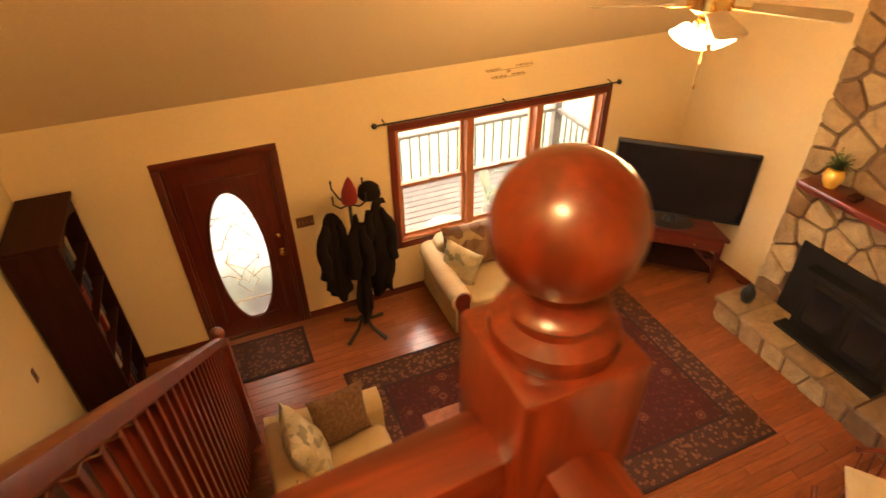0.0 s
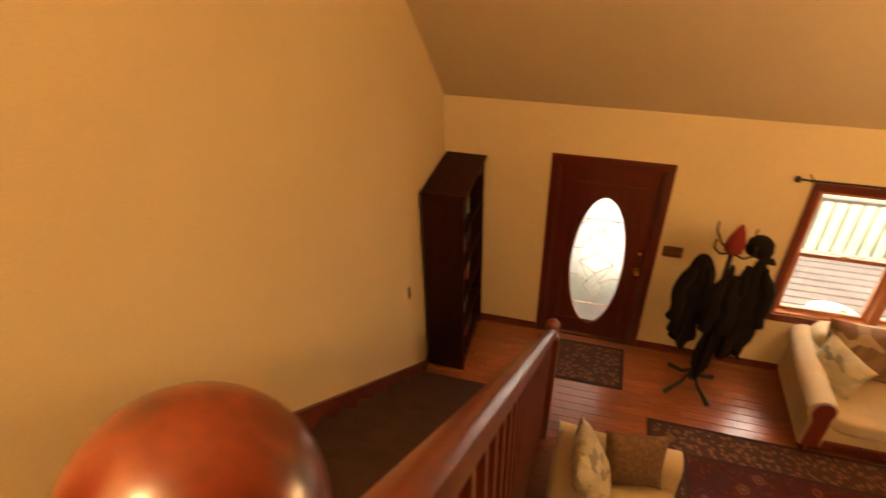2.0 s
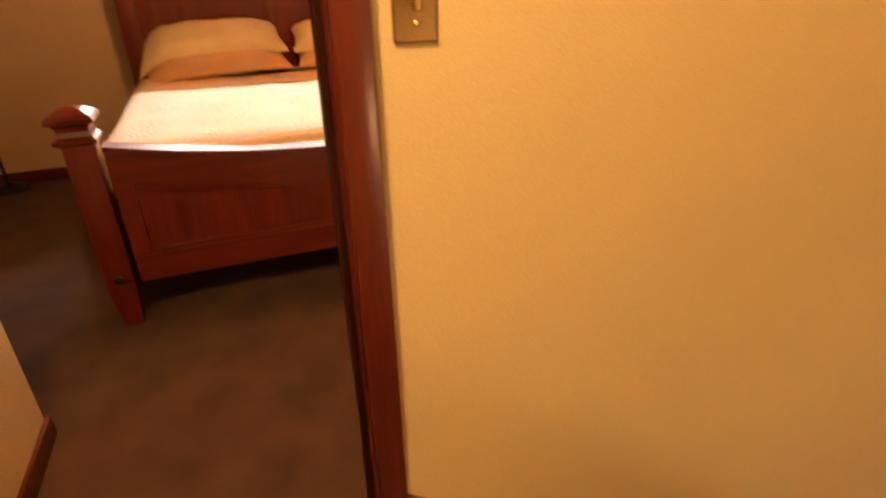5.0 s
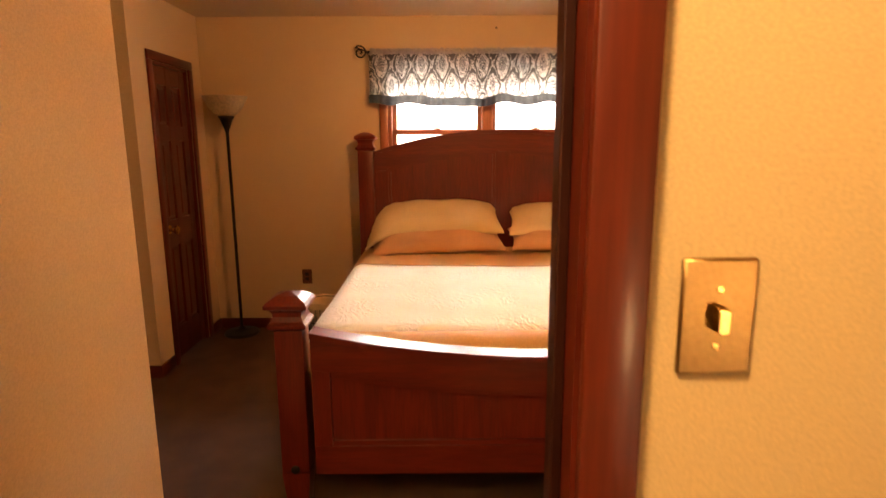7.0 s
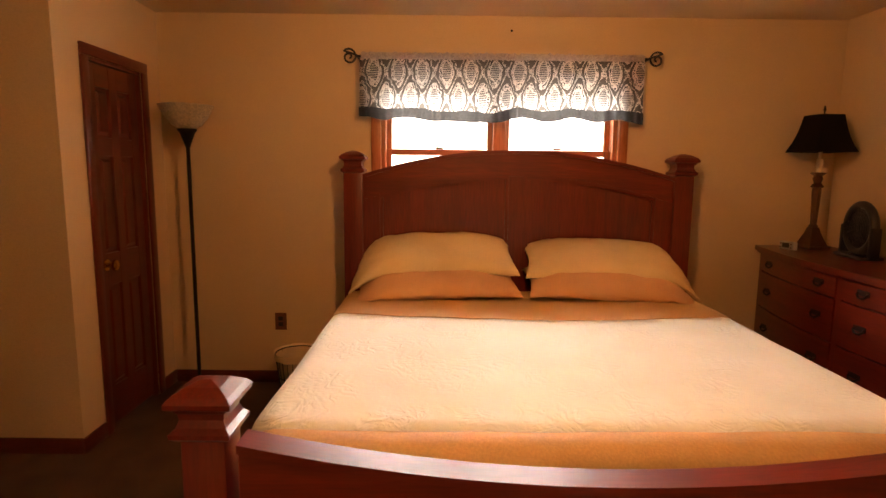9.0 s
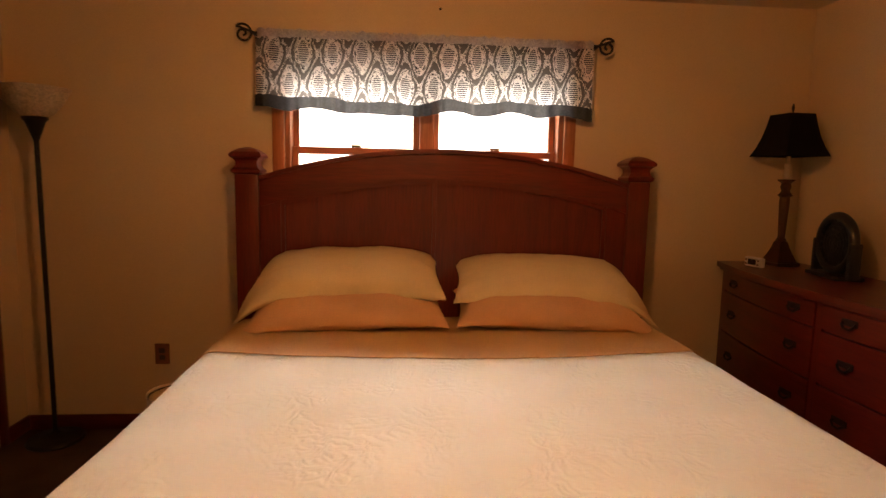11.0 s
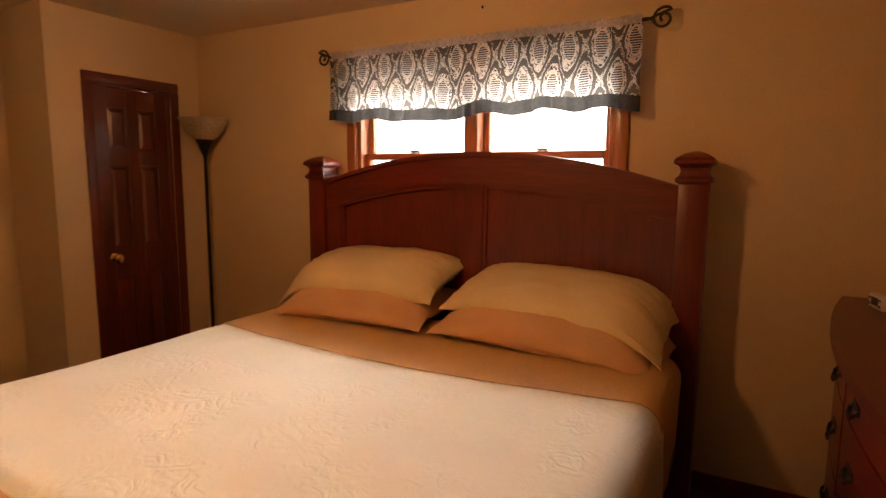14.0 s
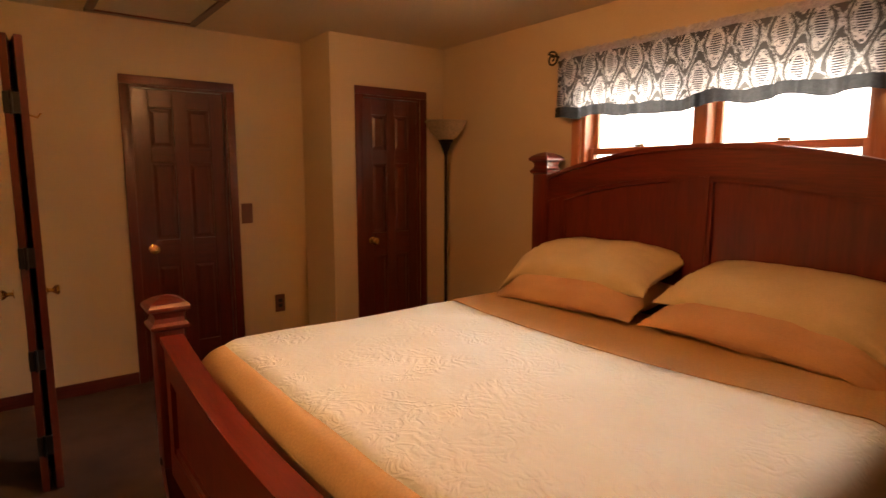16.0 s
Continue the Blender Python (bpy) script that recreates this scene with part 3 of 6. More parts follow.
def arch_panel(name, x0, x1, ya, yb, bottom, top, mat_, parent, n=24):
    """A board across x whose upper and lower edges follow functions of y."""
    bm = bmesh.new()
    ys = [ya + (yb - ya) * i / n for i in range(n + 1)]
    grid = [[bm.verts.new((x, y, f(y))) for y in ys] for x in (x0, x1) for f in (bottom, top)]
    fb, ft, bb, bt = grid
    for i in range(n):
        bm.faces.new((fb[i], fb[i + 1], ft[i + 1], ft[i]))
        bm.faces.new((bb[i + 1], bb[i], bt[i], bt[i + 1]))
        bm.faces.new((ft[i], ft[i + 1], bt[i + 1], bt[i]))
        bm.faces.new((fb[i + 1], fb[i], bb[i], bb[i + 1]))
    bm.faces.new((fb[0], ft[0], bt[0], bb[0]))
    bm.faces.new((ft[n], fb[n], bb[n], bt[n]))
    bmesh.ops.recalc_face_normals(bm, faces=bm.faces[:])
    return part(name, bm, mat_, parent)


def hb_top(y):
    return 1.582 - 0.165 * ((y - BC) / 1.0) ** 2


HB = 1.01       # half the width between post middles, about
for s in (-1, 1):
    y = BC + 0.005 + s * 1.048
    bm = bmesh.new()
    box(bm, (HBX - 0.06, y - 0.06, 0), (HBX + 0.06, y + 0.06, 1.452), 0.006, 2)
    part("headboard_post", bm, "bedwood_z", bed)
    c = bed_cap(bed, y, 1.452)
    c.location.x = HBX
y0, y1 = BC - 0.985, BC + 0.995
arch_panel("headboard_panel", HBX - 0.02, HBX + 0.012, y0, y1, lambda y: 0.35, lambda y: hb_top(y) - 0.03, "bedwood_z", bed)
arch_panel("headboard_top_rail", HBX - 0.035, HBX + 0.035, y0, y1, lambda y: hb_top(y) - 0.14, hb_top, "bedwood_y", bed)
arch_panel("headboard_cap_rail", HBX - 0.05, HBX + 0.05, y0, y1, lambda y: hb_top(y) - 0.001, lambda y: hb_top(y) + 0.022, "bedwood_y", bed)
for a, b in ((y0, y0 + 0.11), (BC - 0.055, BC + 0.055), (y1 - 0.11, y1)):
    arch_panel("headboard_stile", HBX - 0.03, HBX + 0.034, a, b, lambda y: 0.4, lambda y: hb_top(y) - 0.141, "bedwood_z", bed, 6)
for a, b in ((y0 + 0.11, BC - 0.055), (BC + 0.055, y1 - 0.11)):
    arch_panel("panel_moulding", HBX + 0.010, HBX + 0.028, a, b, lambda y: hb_top(y) - 0.165, lambda y: hb_top(y) - 0.140, "bedwood_y", bed)
    for p, q in ((a, a + 0.02), (b - 0.02, b)):
        arch_panel("panel_moulding", HBX + 0.010, HBX + 0.027, p, q, lambda y: 0.45, lambda y: hb_top(y) - 0.166, "bedwood_z", bed, 4)
FBX = -4.31


def fb_top(y):
    return 0.673 + 0.107 * ((y - BC) / 1.0) ** 2


for s in (-1, 1):
    y = BC + s * 1.062
    bm = bmesh.new()
    box(bm, (FBX - 0.055, y - 0.055, 0.22), (FBX + 0.055, y + 0.055, 0.815), 0.006, 2)
    r = bmesh.ops.create_cube(bm, size=1.0)
    for v in r["verts"]:
        k = 0.055 if v.co.z > 0 else 0.036
        v.co = Vector((FBX + math.copysign(k, v.co.x), y + math.copysign(k, v.co.y), 0.22 if v.co.z > 0 else 0.0))
    part("footboard_post", bm, "bedwood_z", bed)
    c = bed_cap(bed, y, 0.815)
    c.location.x = FBX
    bm = bmesh.new()
    lathe(bm, [(0.018, 0), (0.018, 0.004), (0.010, 0.008)], seg=12)
    bmesh.ops.rotate(bm, verts=bm.verts[:], matrix=Matrix.Rotation(radians(90), 3, "Y"))
    bmesh.ops.translate(bm, verts=bm.verts[:], vec=(FBX + 0.055, y, 0.235))
    part("bolt_cover", bm, "black_metal", bed, "dark round bolt cover")
arch_panel("footboard_panel", FBX - 0.012, FBX + 0.012, y0, y1, lambda y: 0.3, lambda y: fb_top(y) - 0.03, "bedwood_z", bed)
arch_panel("footboard_top_rail", FBX - 0.03, FBX + 0.032, y0, y1, lambda y: fb_top(y) - 0.13, fb_top, "bedwood_y", bed)
arch_panel("footboard_cap_rail", FBX - 0.045, FBX + 0.045, y0, y1, lambda y: fb_top(y) - 0.001, lambda y: fb_top(y) + 0.022, "bedwood_y", bed)
arch_panel("footboard_bottom_rail", FBX - 0.03, FBX + 0.032, y0, y1, lambda y: 0.20, lambda y: 0.32, "bedwood_y", bed)
for a, b in ((y0, y0 + 0.07), (y1 - 0.07, y1)):
    arch_panel("footboard_stile", FBX - 0.03, FBX + 0.031, a, b, lambda y: 0.321, lambda y: fb_top(y) - 0.131, "bedwood_z", bed, 4)
arch_panel("panel_moulding", FBX + 0.010, FBX + 0.024, y0 + 0.07, y1 - 0.07, lambda y: fb_top(y) - 0.152, lambda y: fb_top(y) - 0.129, "bedwood_y", bed)
arch_panel("panel_moulding", FBX + 0.010, FBX + 0.024, y0 + 0.07, y1 - 0.07, lambda y: 0.319, lambda y: 0.34, "bedwood_y", bed)
for s in (-1, 1):
    bm = bmesh.new()
    box(bm, (HBX + 0.06, BC + s * 1.03 - 0.015, 0.2), (FBX - 0.055, BC + s * 1.03 + 0.015, 0.38), 0.004)
    part("side_rail", bm, "bedwood_x", bed)
bm = bmesh.new()
soft_box(bm, (HBX + 0.07, BC - 0.98, 0.36), (FBX - 0.10, BC + 0.98, 0.70), n=12, power=9)
solid("mattress", bm, "tan_sheet", "thick king-size mattress on the wooden bed", "mattress")


def drape(name, xa, xb, half, top, drop, rise, mat_, label, cat, foot=False, seed=0, relief=0.0):
    """A cloth over the mattress that hangs down on both long sides, with soft creases."""
    bm = bmesh.new()
    nu, nv = 90, 120
    L = half + drop
    rows = []
    for i in range(nu + 1):
        x = xa + (xb - xa) * i / nu
        row = []
        for j in range(nv + 1):
            s = -L + 2 * L * j / nv
            a = abs(s)
            R = 0.09
            if a < half - R:
                y, z = a, 0.0
            elif a < half - R + R * math.pi / 2:
                th = (a - half + R) / R
                y, z = half - R + R * math.sin(th), -R + R * math.cos(th)
            else:
                k = a - (half - R + R * math.pi / 2)
                y, z = half + (0.03 * math.sin(x * 7 + 5) + 0.022 * math.sin(x * 17 + 1)) * k, -R - k
            w = noise.noise(Vector((x * 1.7 + 5, s * 1.7, 0.3))) * 0.010 + noise.noise(Vector((x * 6 + 5, s * 5, 1.3))) * 0.003
            zz = top + z + w
            xx = x
            if not foot:
                # the folded edge bows towards the foot and waves a little
                k = max(0.0, (x - xa) / (xb - xa))
                xx += k * (-0.10 * min(1.0, a / half) ** 2 + 0.012 * noise.noise(Vector((s * 3.1 + seed, 0, 0))))
            elif seed == 5:
                k = max(0.0, (x - xb + 0.3) / 0.3)
                xx += k * k * 0.022 * noise.noise(Vector((s * 2.3, 4.0, 0)))
            if foot:
                f = max(0.0, (x - (xb - 0.12)) / 0.12)
                zz -= 0.09 * (1 - math.sqrt(max(0.0, 1 - f * f)))
                y *= 1 - 0.045 * max(0.0, (x - (xb - 0.2)) / 0.2) ** 2
            row.append(bm.verts.new((xx, BC + math.copysign(y, s), zz)))
        rows.append(row)
    for a, b in zip(rows, rows[1:]):
        for j in range(nv):
            bm.faces.new((a[j], b[j], b[j + 1], a[j + 1]))
    ob = solid(name, bm, mat_, label, cat)
    md = ob.modifiers.new("thick", "SOLIDIFY")
    md.thickness, md.offset = (0.008 if foot else 0.003), 1
    return ob


drape("blanket", -6.45, FBX - 0.09, 1.055, 0.715, 0.34, 0, "tan_sheet", "golden tan blanket hanging over the mattress", "blanket", True, 3)
drape("coverlet", -5.85, FBX - 0.15, 1.065, 0.729, 0.30, 0, "coverlet", "cream embossed coverlet spread over the bed", "coverlet", True, 5)
drape("sheet", -6.32, -5.70, 1.07, 0.739, 0.30, 0, "tan_sheet", "tan sheet folded over the coverlet", "sheet", False, 9)


def pillow(x, y, z, w, d, h, tilt, turn, mat_, label, seed, out=1):
    """A filled pillow in a longer case whose open end, on the side named by out, hangs slack."""
    bm = bmesh.new()
    bmesh.ops.create_cube(bm, size=2.0)
    bmesh.ops.subdivide_edges(bm, edges=bm.edges[:], cuts=31, use_grid_fill=True)
    for v in bm.verts:
        u, q, s = v.co.y, v.co.x, v.co.z
        o = u * out
        edge = max(abs(u), abs(q))
        slack = min(1.0, max(0.0, (o - 0.62) / 0.38))
        prof = max(0.0, 1 - abs(u) ** 3.2) ** 0.6 * max(0.0, 1 - abs(q) ** 2.4) ** 0.6
        prof *= 1 - 0.45 * slack
        wr = noise.noise(Vector((u * 2.2 + seed, q * 2.2, s * 0.6))) * 0.12
        crease = noise.noise(Vector((u * 5 + q * 2 + seed, q * 14 - u * 3, s))) * (0.17 * edge ** 2 + 0.34 * slack)
        pin = 1 - 0.09 * (1 - u * u) * abs(q) ** 3
        pin2 = 1 - 0.06 * (1 - q * q) * abs(u) ** 3
        zz = s * (0.04 + prof * (1 + wr + crease)) * h / 2 - 0.02 * abs(u) ** 3 - 0.085 * slack ** 1.6
        zz += 0.012 * slack * math.sin(q * 9 + seed) + s * 0.007 * noise.noise(Vector((u * 4 + seed, q * 9 + u * 5, 2.0))) * (0.4 + edge)
        zz -= 0.035 * max(0.0, q) ** 3
        v.co = Vector((q * d / 2 * pin, u * w / 2 * pin2, zz))
    ob = solid("pillow", bm, mat_, label, "pillow", "pillows on the bed")
    ob.matrix_world = pose(x, y, z, -1.8 * out, tilt, turn)
    return ob


pillow(-6.32, BC - 0.52, 0.828, 0.99, 0.55, 0.165, 4, 1, "pillow_peach", "flat peach pillow under the cream one", 1, -1)
pillow(-6.32, BC + 0.53, 0.828, 1.00, 0.55, 0.165, 4, -2, "pillow_peach", "flat peach pillow under the cream one", 2, 1)
pillow(-6.40, BC - 0.53, 0.965, 1.00, 0.50, 0.205, 12, 1, "pillow_cream", "plump cream pillow leaning on the headboard", 3, -1)
pillow(-6.39, BC + 0.535, 0.946, 1.01, 0.50, 0.185, 12, -4, "pillow_cream", "plump cream pillow leaning on the headboard", 4, 1)


# ---- more materials ----
def math_node(nt, op, a, b=None):
    n = nt.nodes.new("ShaderNodeMath")
    n.operation = op
    for sock, v in zip(n.inputs, (a, b)):
        if v is None:
            continue
        if hasattr(v, "is_linked"):
            nt.links.new(v, sock)
        else:
            sock.default_value = v
    return n.outputs[0]


def damask(name):
    """Off-white cloth printed with a taupe ogee lattice and dark hatched medallions; daylight shines through."""
    m, nt, b = base_mat(name, 0.9)
    v = coords(nt, (1, 1, 1))
    sep = nt.nodes.new("ShaderNodeSeparateXYZ")
    nt.links.new(v, sep.inputs[0])
    w = math_node(nt, "MULTIPLY", math_node(nt, "SUBTRACT", noise_node(nt, v, 30, 3), 0.5), 1.1)
    u = math_node(nt, "ADD", math_node(nt, "MULTIPLY", sep.outputs[1], 2 * math.pi / 0.153), w)
    q = math_node(nt, "ADD", math_node(nt, "MULTIPLY", math_node(nt, "SUBTRACT", sep.outputs[2], 2.09), 2 * math.pi / 0.33), w)
    s = math_node(nt, "ABSOLUTE", math_node(nt, "ADD", math_node(nt, "COSINE", u), math_node(nt, "COSINE", q)))
    leaf = math_node(nt, "GREATER_THAN", noise_node(nt, v, 85, 2, 2.0), 0.47)
    band = math_node(nt, "LESS_THAN", s, 0.66)
    vein = math_node(nt, "LESS_THAN", s, 0.13)
    hatch = math_node(nt, "GREATER_THAN", math_node(nt, "SINE", math_node(nt, "MULTIPLY", sep.outputs[2], 2 * math.pi / 0.011)), -0.35)
    core = math_node(nt, "MULTIPLY", math_node(nt, "GREATER_THAN", s, 1.42), hatch)
    petal = math_node(nt, "MULTIPLY", math_node(nt, "LESS_THAN", math_node(nt, "ABSOLUTE", math_node(nt, "SUBTRACT", s, 1.0)), 0.22), math_node(nt, "LESS_THAN", noise_node(nt, v, 60, 2, 1.5), 0.47))
    taupe = math_node(nt, "MULTIPLY", band, math_node(nt, "SUBTRACT", 1.0, math_node(nt, "MULTIPLY", vein, leaf)))
    dark = math_node(nt, "MAXIMUM", core, petal)

    def dye(light, mid, deep):
        return mixc(nt, dark, mixc(nt, taupe, light, mid), deep)
    nt.links.new(dye((0.58, 0.48, 0.38), (0.055, 0.043, 0.032), (0.018, 0.015, 0.013)), b.inputs["Base Color"])
    tr = nt.nodes.new("ShaderNodeBsdfTranslucent")
    nt.links.new(dye((0.86, 0.84, 0.80), (0.17, 0.155, 0.135), (0.08, 0.075, 0.07)), tr.inputs[0])
    mx = nt.nodes.new("ShaderNodeMixShader")
    mx.inputs[0].default_value = 0.36
    nt.links.new(b.outputs[0], mx.inputs[1])
    nt.links.new(tr.outputs[0], mx.inputs[2])
    nt.links.new(mx.outputs[0], nt.nodes["Material Output"].inputs[0])
    return m


def thin_cloth(name, c, share, open_=0.0):
    m, nt, b = base_mat(name, 0.9)
    v = coords(nt, (1, 1, 1))
    f = noise_node(nt, v, 60, 4, 1.5)
    col = ramp(nt, f, [(0.4, tuple(x * 0.7 for x in c)), (0.6, c)])
    nt.links.new(col, b.inputs["Base Color"])
    tr = nt.nodes.new("ShaderNodeBsdfTranslucent")
    nt.links.new(col, tr.inputs[0])
    mx = nt.nodes.new("ShaderNodeMixShader")
    mx.inputs[0].default_value = share
    nt.links.new(b.outputs[0], mx.inputs[1])
    nt.links.new(tr.outputs[0], mx.inputs[2])
    out = mx.outputs[0]
    if open_:
        # the open weave shows what lies behind
        weave = nt.nodes.new("ShaderNodeMixShader")
        weave.inputs[0].default_value = open_
        nt.links.new(out, weave.inputs[1])
        nt.links.new(nt.nodes.new("ShaderNodeBsdfTransparent").outputs[0], weave.inputs[2])
        out = weave.outputs[0]
    nt.links.new(out, nt.nodes["Material Output"].inputs[0])
    return m


def patches(name, stops, scale, rough=0.9):
    """Cloth or stone of irregular coloured patches."""
    m, nt, b = base_mat(name, rough)
    v = coords(nt, (1, 1, 1))
    vo = nt.nodes.new("ShaderNodeTexVoronoi")
    vo.inputs["Scale"].default_value = scale
    nt.links.new(v, vo.inputs["Vector"])
    sep = nt.nodes.new("ShaderNodeSeparateColor")
    nt.links.new(vo.outputs["Color"], sep.inputs[0])
    col = ramp(nt, sep.outputs[0], stops)
    f = noise_node(nt, v, 160, 3)
    nt.links.new(mixc(nt, 0.7, col, ramp(nt, f, [(0.3, (0.6, 0.6, 0.6)), (0.7, (1.1, 1.1, 1.1))]), "MULTIPLY"), b.inputs["Base Color"])
    bump(nt, b, f, 0.3, 0.004)
    return m


def rug_mat(name, x0, x1, y0, y1):
    """A woven rug: a dark red field of tan rosettes, a tan border between dark lines."""
    m, nt, b = base_mat(name, 0.95)
    v = coords(nt, (1, 1, 1))
    sep = nt.nodes.new("ShaderNodeSeparateXYZ")
    nt.links.new(v, sep.inputs[0])
    dx = math_node(nt, "MINIMUM", math_node(nt, "SUBTRACT", sep.outputs[0], x0), math_node(nt, "SUBTRACT", x1, sep.outputs[0]))
    dy = math_node(nt, "MINIMUM", math_node(nt, "SUBTRACT", sep.outputs[1], y0), math_node(nt, "SUBTRACT", y1, sep.outputs[1]))
    edge = math_node(nt, "MINIMUM", dx, dy)
    vo = nt.nodes.new("ShaderNodeTexVoronoi")
    vo.inputs["Scale"].default_value, vo.inputs["Randomness"].default_value = 6.5, 0.9
    nt.links.new(v, vo.inputs["Vector"])
    d = vo.outputs["Distance"]
    field = ramp(nt, d, [(0.05, (0.30, 0.15, 0.06)), (0.16, (0.10, 0.016, 0.008)), (0.26, (0.25, 0.12, 0.045)), (0.32, (0.095, 0.007, 0.005)), (0.6, (0.080, 0.005, 0.004))])
    vo2 = nt.nodes.new("ShaderNodeTexVoronoi")
    vo2.inputs["Scale"].default_value = 22
    nt.links.new(v, vo2.inputs["Vector"])
    vine = ramp(nt, vo2.outputs["Distance"], [(0.15, (0.17, 0.075, 0.03)), (0.3, (0.09, 0.012, 0.010)), (0.5, (0.038, 0.005, 0.006))])
    inner = mixc(nt, 0.4, field, vine)
    bord = ramp(nt, vo2.outputs["Distance"], [(0.1, (0.10, 0.02, 0.015)), (0.28, (0.24, 0.12, 0.055)), (0.45, (0.07, 0.026, 0.017))])
    band = ramp(nt, edge, [(0.0, (0, 0, 0)), (0.03, (0, 0, 0)), (0.035, (1, 1, 1)), (0.30, (1, 1, 1)), (0.305, (0, 0, 0)), (1.0, (0, 0, 0))])
    inside = math_node(nt, "GREATER_THAN", edge, 0.33)
    lines = mixc(nt, band, (0.035, 0.012, 0.014), bord)
    col = mixc(nt, inside, lines, inner)
    pile = noise_node(nt, v, 300, 2)
    col = mixc(nt, 1.0, col, (0.74, 0.66, 0.66), "MULTIPLY")
    nt.links.new(col, b.inputs["Base Color"])
    bump(nt, b, pile, 0.6, 0.005)
    return m


def stone_mat(name, c1, c2, c3):
    m, nt, b = base_mat(name, 0.85)
    v = coords(nt, (1, 1, 1))
    info = nt.nodes.new("ShaderNodeObjectInfo")
    tone = ramp(nt, info.outputs["Random"], [(0.0, c1), (0.45, c2), (1.0, c3)])
    a = noise_node(nt, v, 7, 6, 0.8)
    f = noise_node(nt, v, 55, 5)
    col = mixc(nt, 0.75, tone, ramp(nt, a, [(0.3, (0.6, 0.52, 0.45)), (0.7, (1.15, 1.12, 1.05))]), "MULTIPLY")
    nt.links.new(mixc(nt, 0.5, col, ramp(nt, f, [(0.3, (0.7, 0.7, 0.7)), (0.7, (1.1, 1.1, 1.1))]), "MULTIPLY"), b.inputs["Base Color"])
    bump(nt, b, mixc(nt, 0.5, a, f), 0.8, 0.02)
    return m


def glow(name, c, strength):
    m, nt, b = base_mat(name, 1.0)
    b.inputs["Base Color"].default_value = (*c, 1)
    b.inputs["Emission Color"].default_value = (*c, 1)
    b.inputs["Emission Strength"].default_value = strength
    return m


damask("damask")
thin_cloth("sheer_white", (0.60, 0.52, 0.46), 0.5)
thin_cloth("sheer_black", (0.032, 0.031, 0.031), 0.38, 0.010)
thin_cloth("lamp_bowl", (0.80, 0.70, 0.55), 0.5)
rug_mat("area_rug", -0.62, 2.72, 2.33, 4.50)
rug_mat("door_rug", -1.72, -0.84, 4.77, 5.33)
stone_mat("field_stone", (0.17, 0.10, 0.05), (0.31, 0.21, 0.105), (0.44, 0.33, 0.18))
mottled("mortar", (0.085, 0.050, 0.030), (0.14, 0.088, 0.055), 0.95, 0, 12, 120, 0.6, 0.01)
patches("patterned_brown", [(0.0, (0.11, 0.05, 0.02)), (0.45, (0.20, 0.11, 0.05)), (0.6, (0.36, 0.25, 0.13)), (1.0, (0.16, 0.08, 0.04))], 11)
patches("floral_cream", [(0.0, (0.55, 0.45, 0.28)), (0.5, (0.42, 0.34, 0.2)), (0.62, (0.18, 0.17, 0.11)), (1.0, (0.60, 0.48, 0.27))], 16)
mottled("tweed_brown", (0.10, 0.05, 0.025), (0.20, 0.11, 0.055), 0.95, 0, 40, 200, 0.8, 0.01)
mottled("rose_cloth", (0.33, 0.165, 0.09), (0.39, 0.205, 0.115), 0.9, 0, 8, 180, 0.4, 0.004)
mottled("sofa_cloth", (0.42, 0.305, 0.16), (0.49, 0.365, 0.20), 0.95, 0, 5, 200, 0.5, 0.005)
plain("tv_screen", (0.010, 0.010, 0.012), 0.12)
plain("red_cloth", (0.20, 0.010, 0.010), 0.85)
plain("yellow_glaze", (0.62, 0.36, 0.06), 0.25)
mottled("leaf_green", (0.05, 0.08, 0.018), (0.10, 0.13, 0.03), 0.6)
wood("deck_wood", (0.10, 0.080, 0.068), (0.15, 0.122, 0.104), 0.8, 0, 0, 12, 0.15)
mottled("porch_white", (0.70, 0.66, 0.60), (0.78, 0.75, 0.70), 0.6)
mottled("porch_rail", (0.075, 0.060, 0.048), (0.11, 0.09, 0.072), 0.8)
mottled("chair_mesh", (0.16, 0.20, 0.15), (0.24, 0.28, 0.21), 0.8)
mottled("grass", (0.14, 0.17, 0.10), (0.26, 0.29, 0.18), 0.9, 0, 0.4, 30, 0.5, 0.05)
plain("frosted", (0.22, 0.215, 0.21), 0.28)
MATS["frosted"].node_tree.nodes["Principled BSDF"].inputs["Transmission Weight"].default_value = 0.9
glow("bulb_glass", (1.0, 0.70, 0.36), 9.0)
# emissive white that stands in for daylight outside the windows
glow("backdrop_glow", (1.0, 0.97, 0.92), 5.0)
plain("table_top", (0.55, 0.47, 0.34), 0.4)
plain("fan_blade", (0.55, 0.47, 0.37), 0.4)
mottled("trunk_top", (0.16, 0.045, 0.025), (0.30, 0.11, 0.06), 0.35, 0, 6, 60, 0.2, 0.003)

# ---- outside ----
structure("ground", [((-60, -40, -3.6), (60, 60, -3.5))], "grass", "green lawn around the house")
# glowing sheets added outside both windows, so the panes look blown out
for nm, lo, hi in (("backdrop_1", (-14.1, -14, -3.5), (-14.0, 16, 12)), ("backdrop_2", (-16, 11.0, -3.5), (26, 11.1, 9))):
    structure(nm, [(lo, hi)], "backdrop_glow", "glowing white sheet in place of bright daylight")
deck = thing("deck", pose(0, 0, 0), "weathered wooden porch deck boards", "deck", kind="structure")
bm = bmesh.new()
box(bm, (-3.2, -0.063, -0.02), (3.4, 0.063, 0.02), 0.006)
me = finish(bm, "deck_board")
me.materials.append(MATS["deck_wood"])
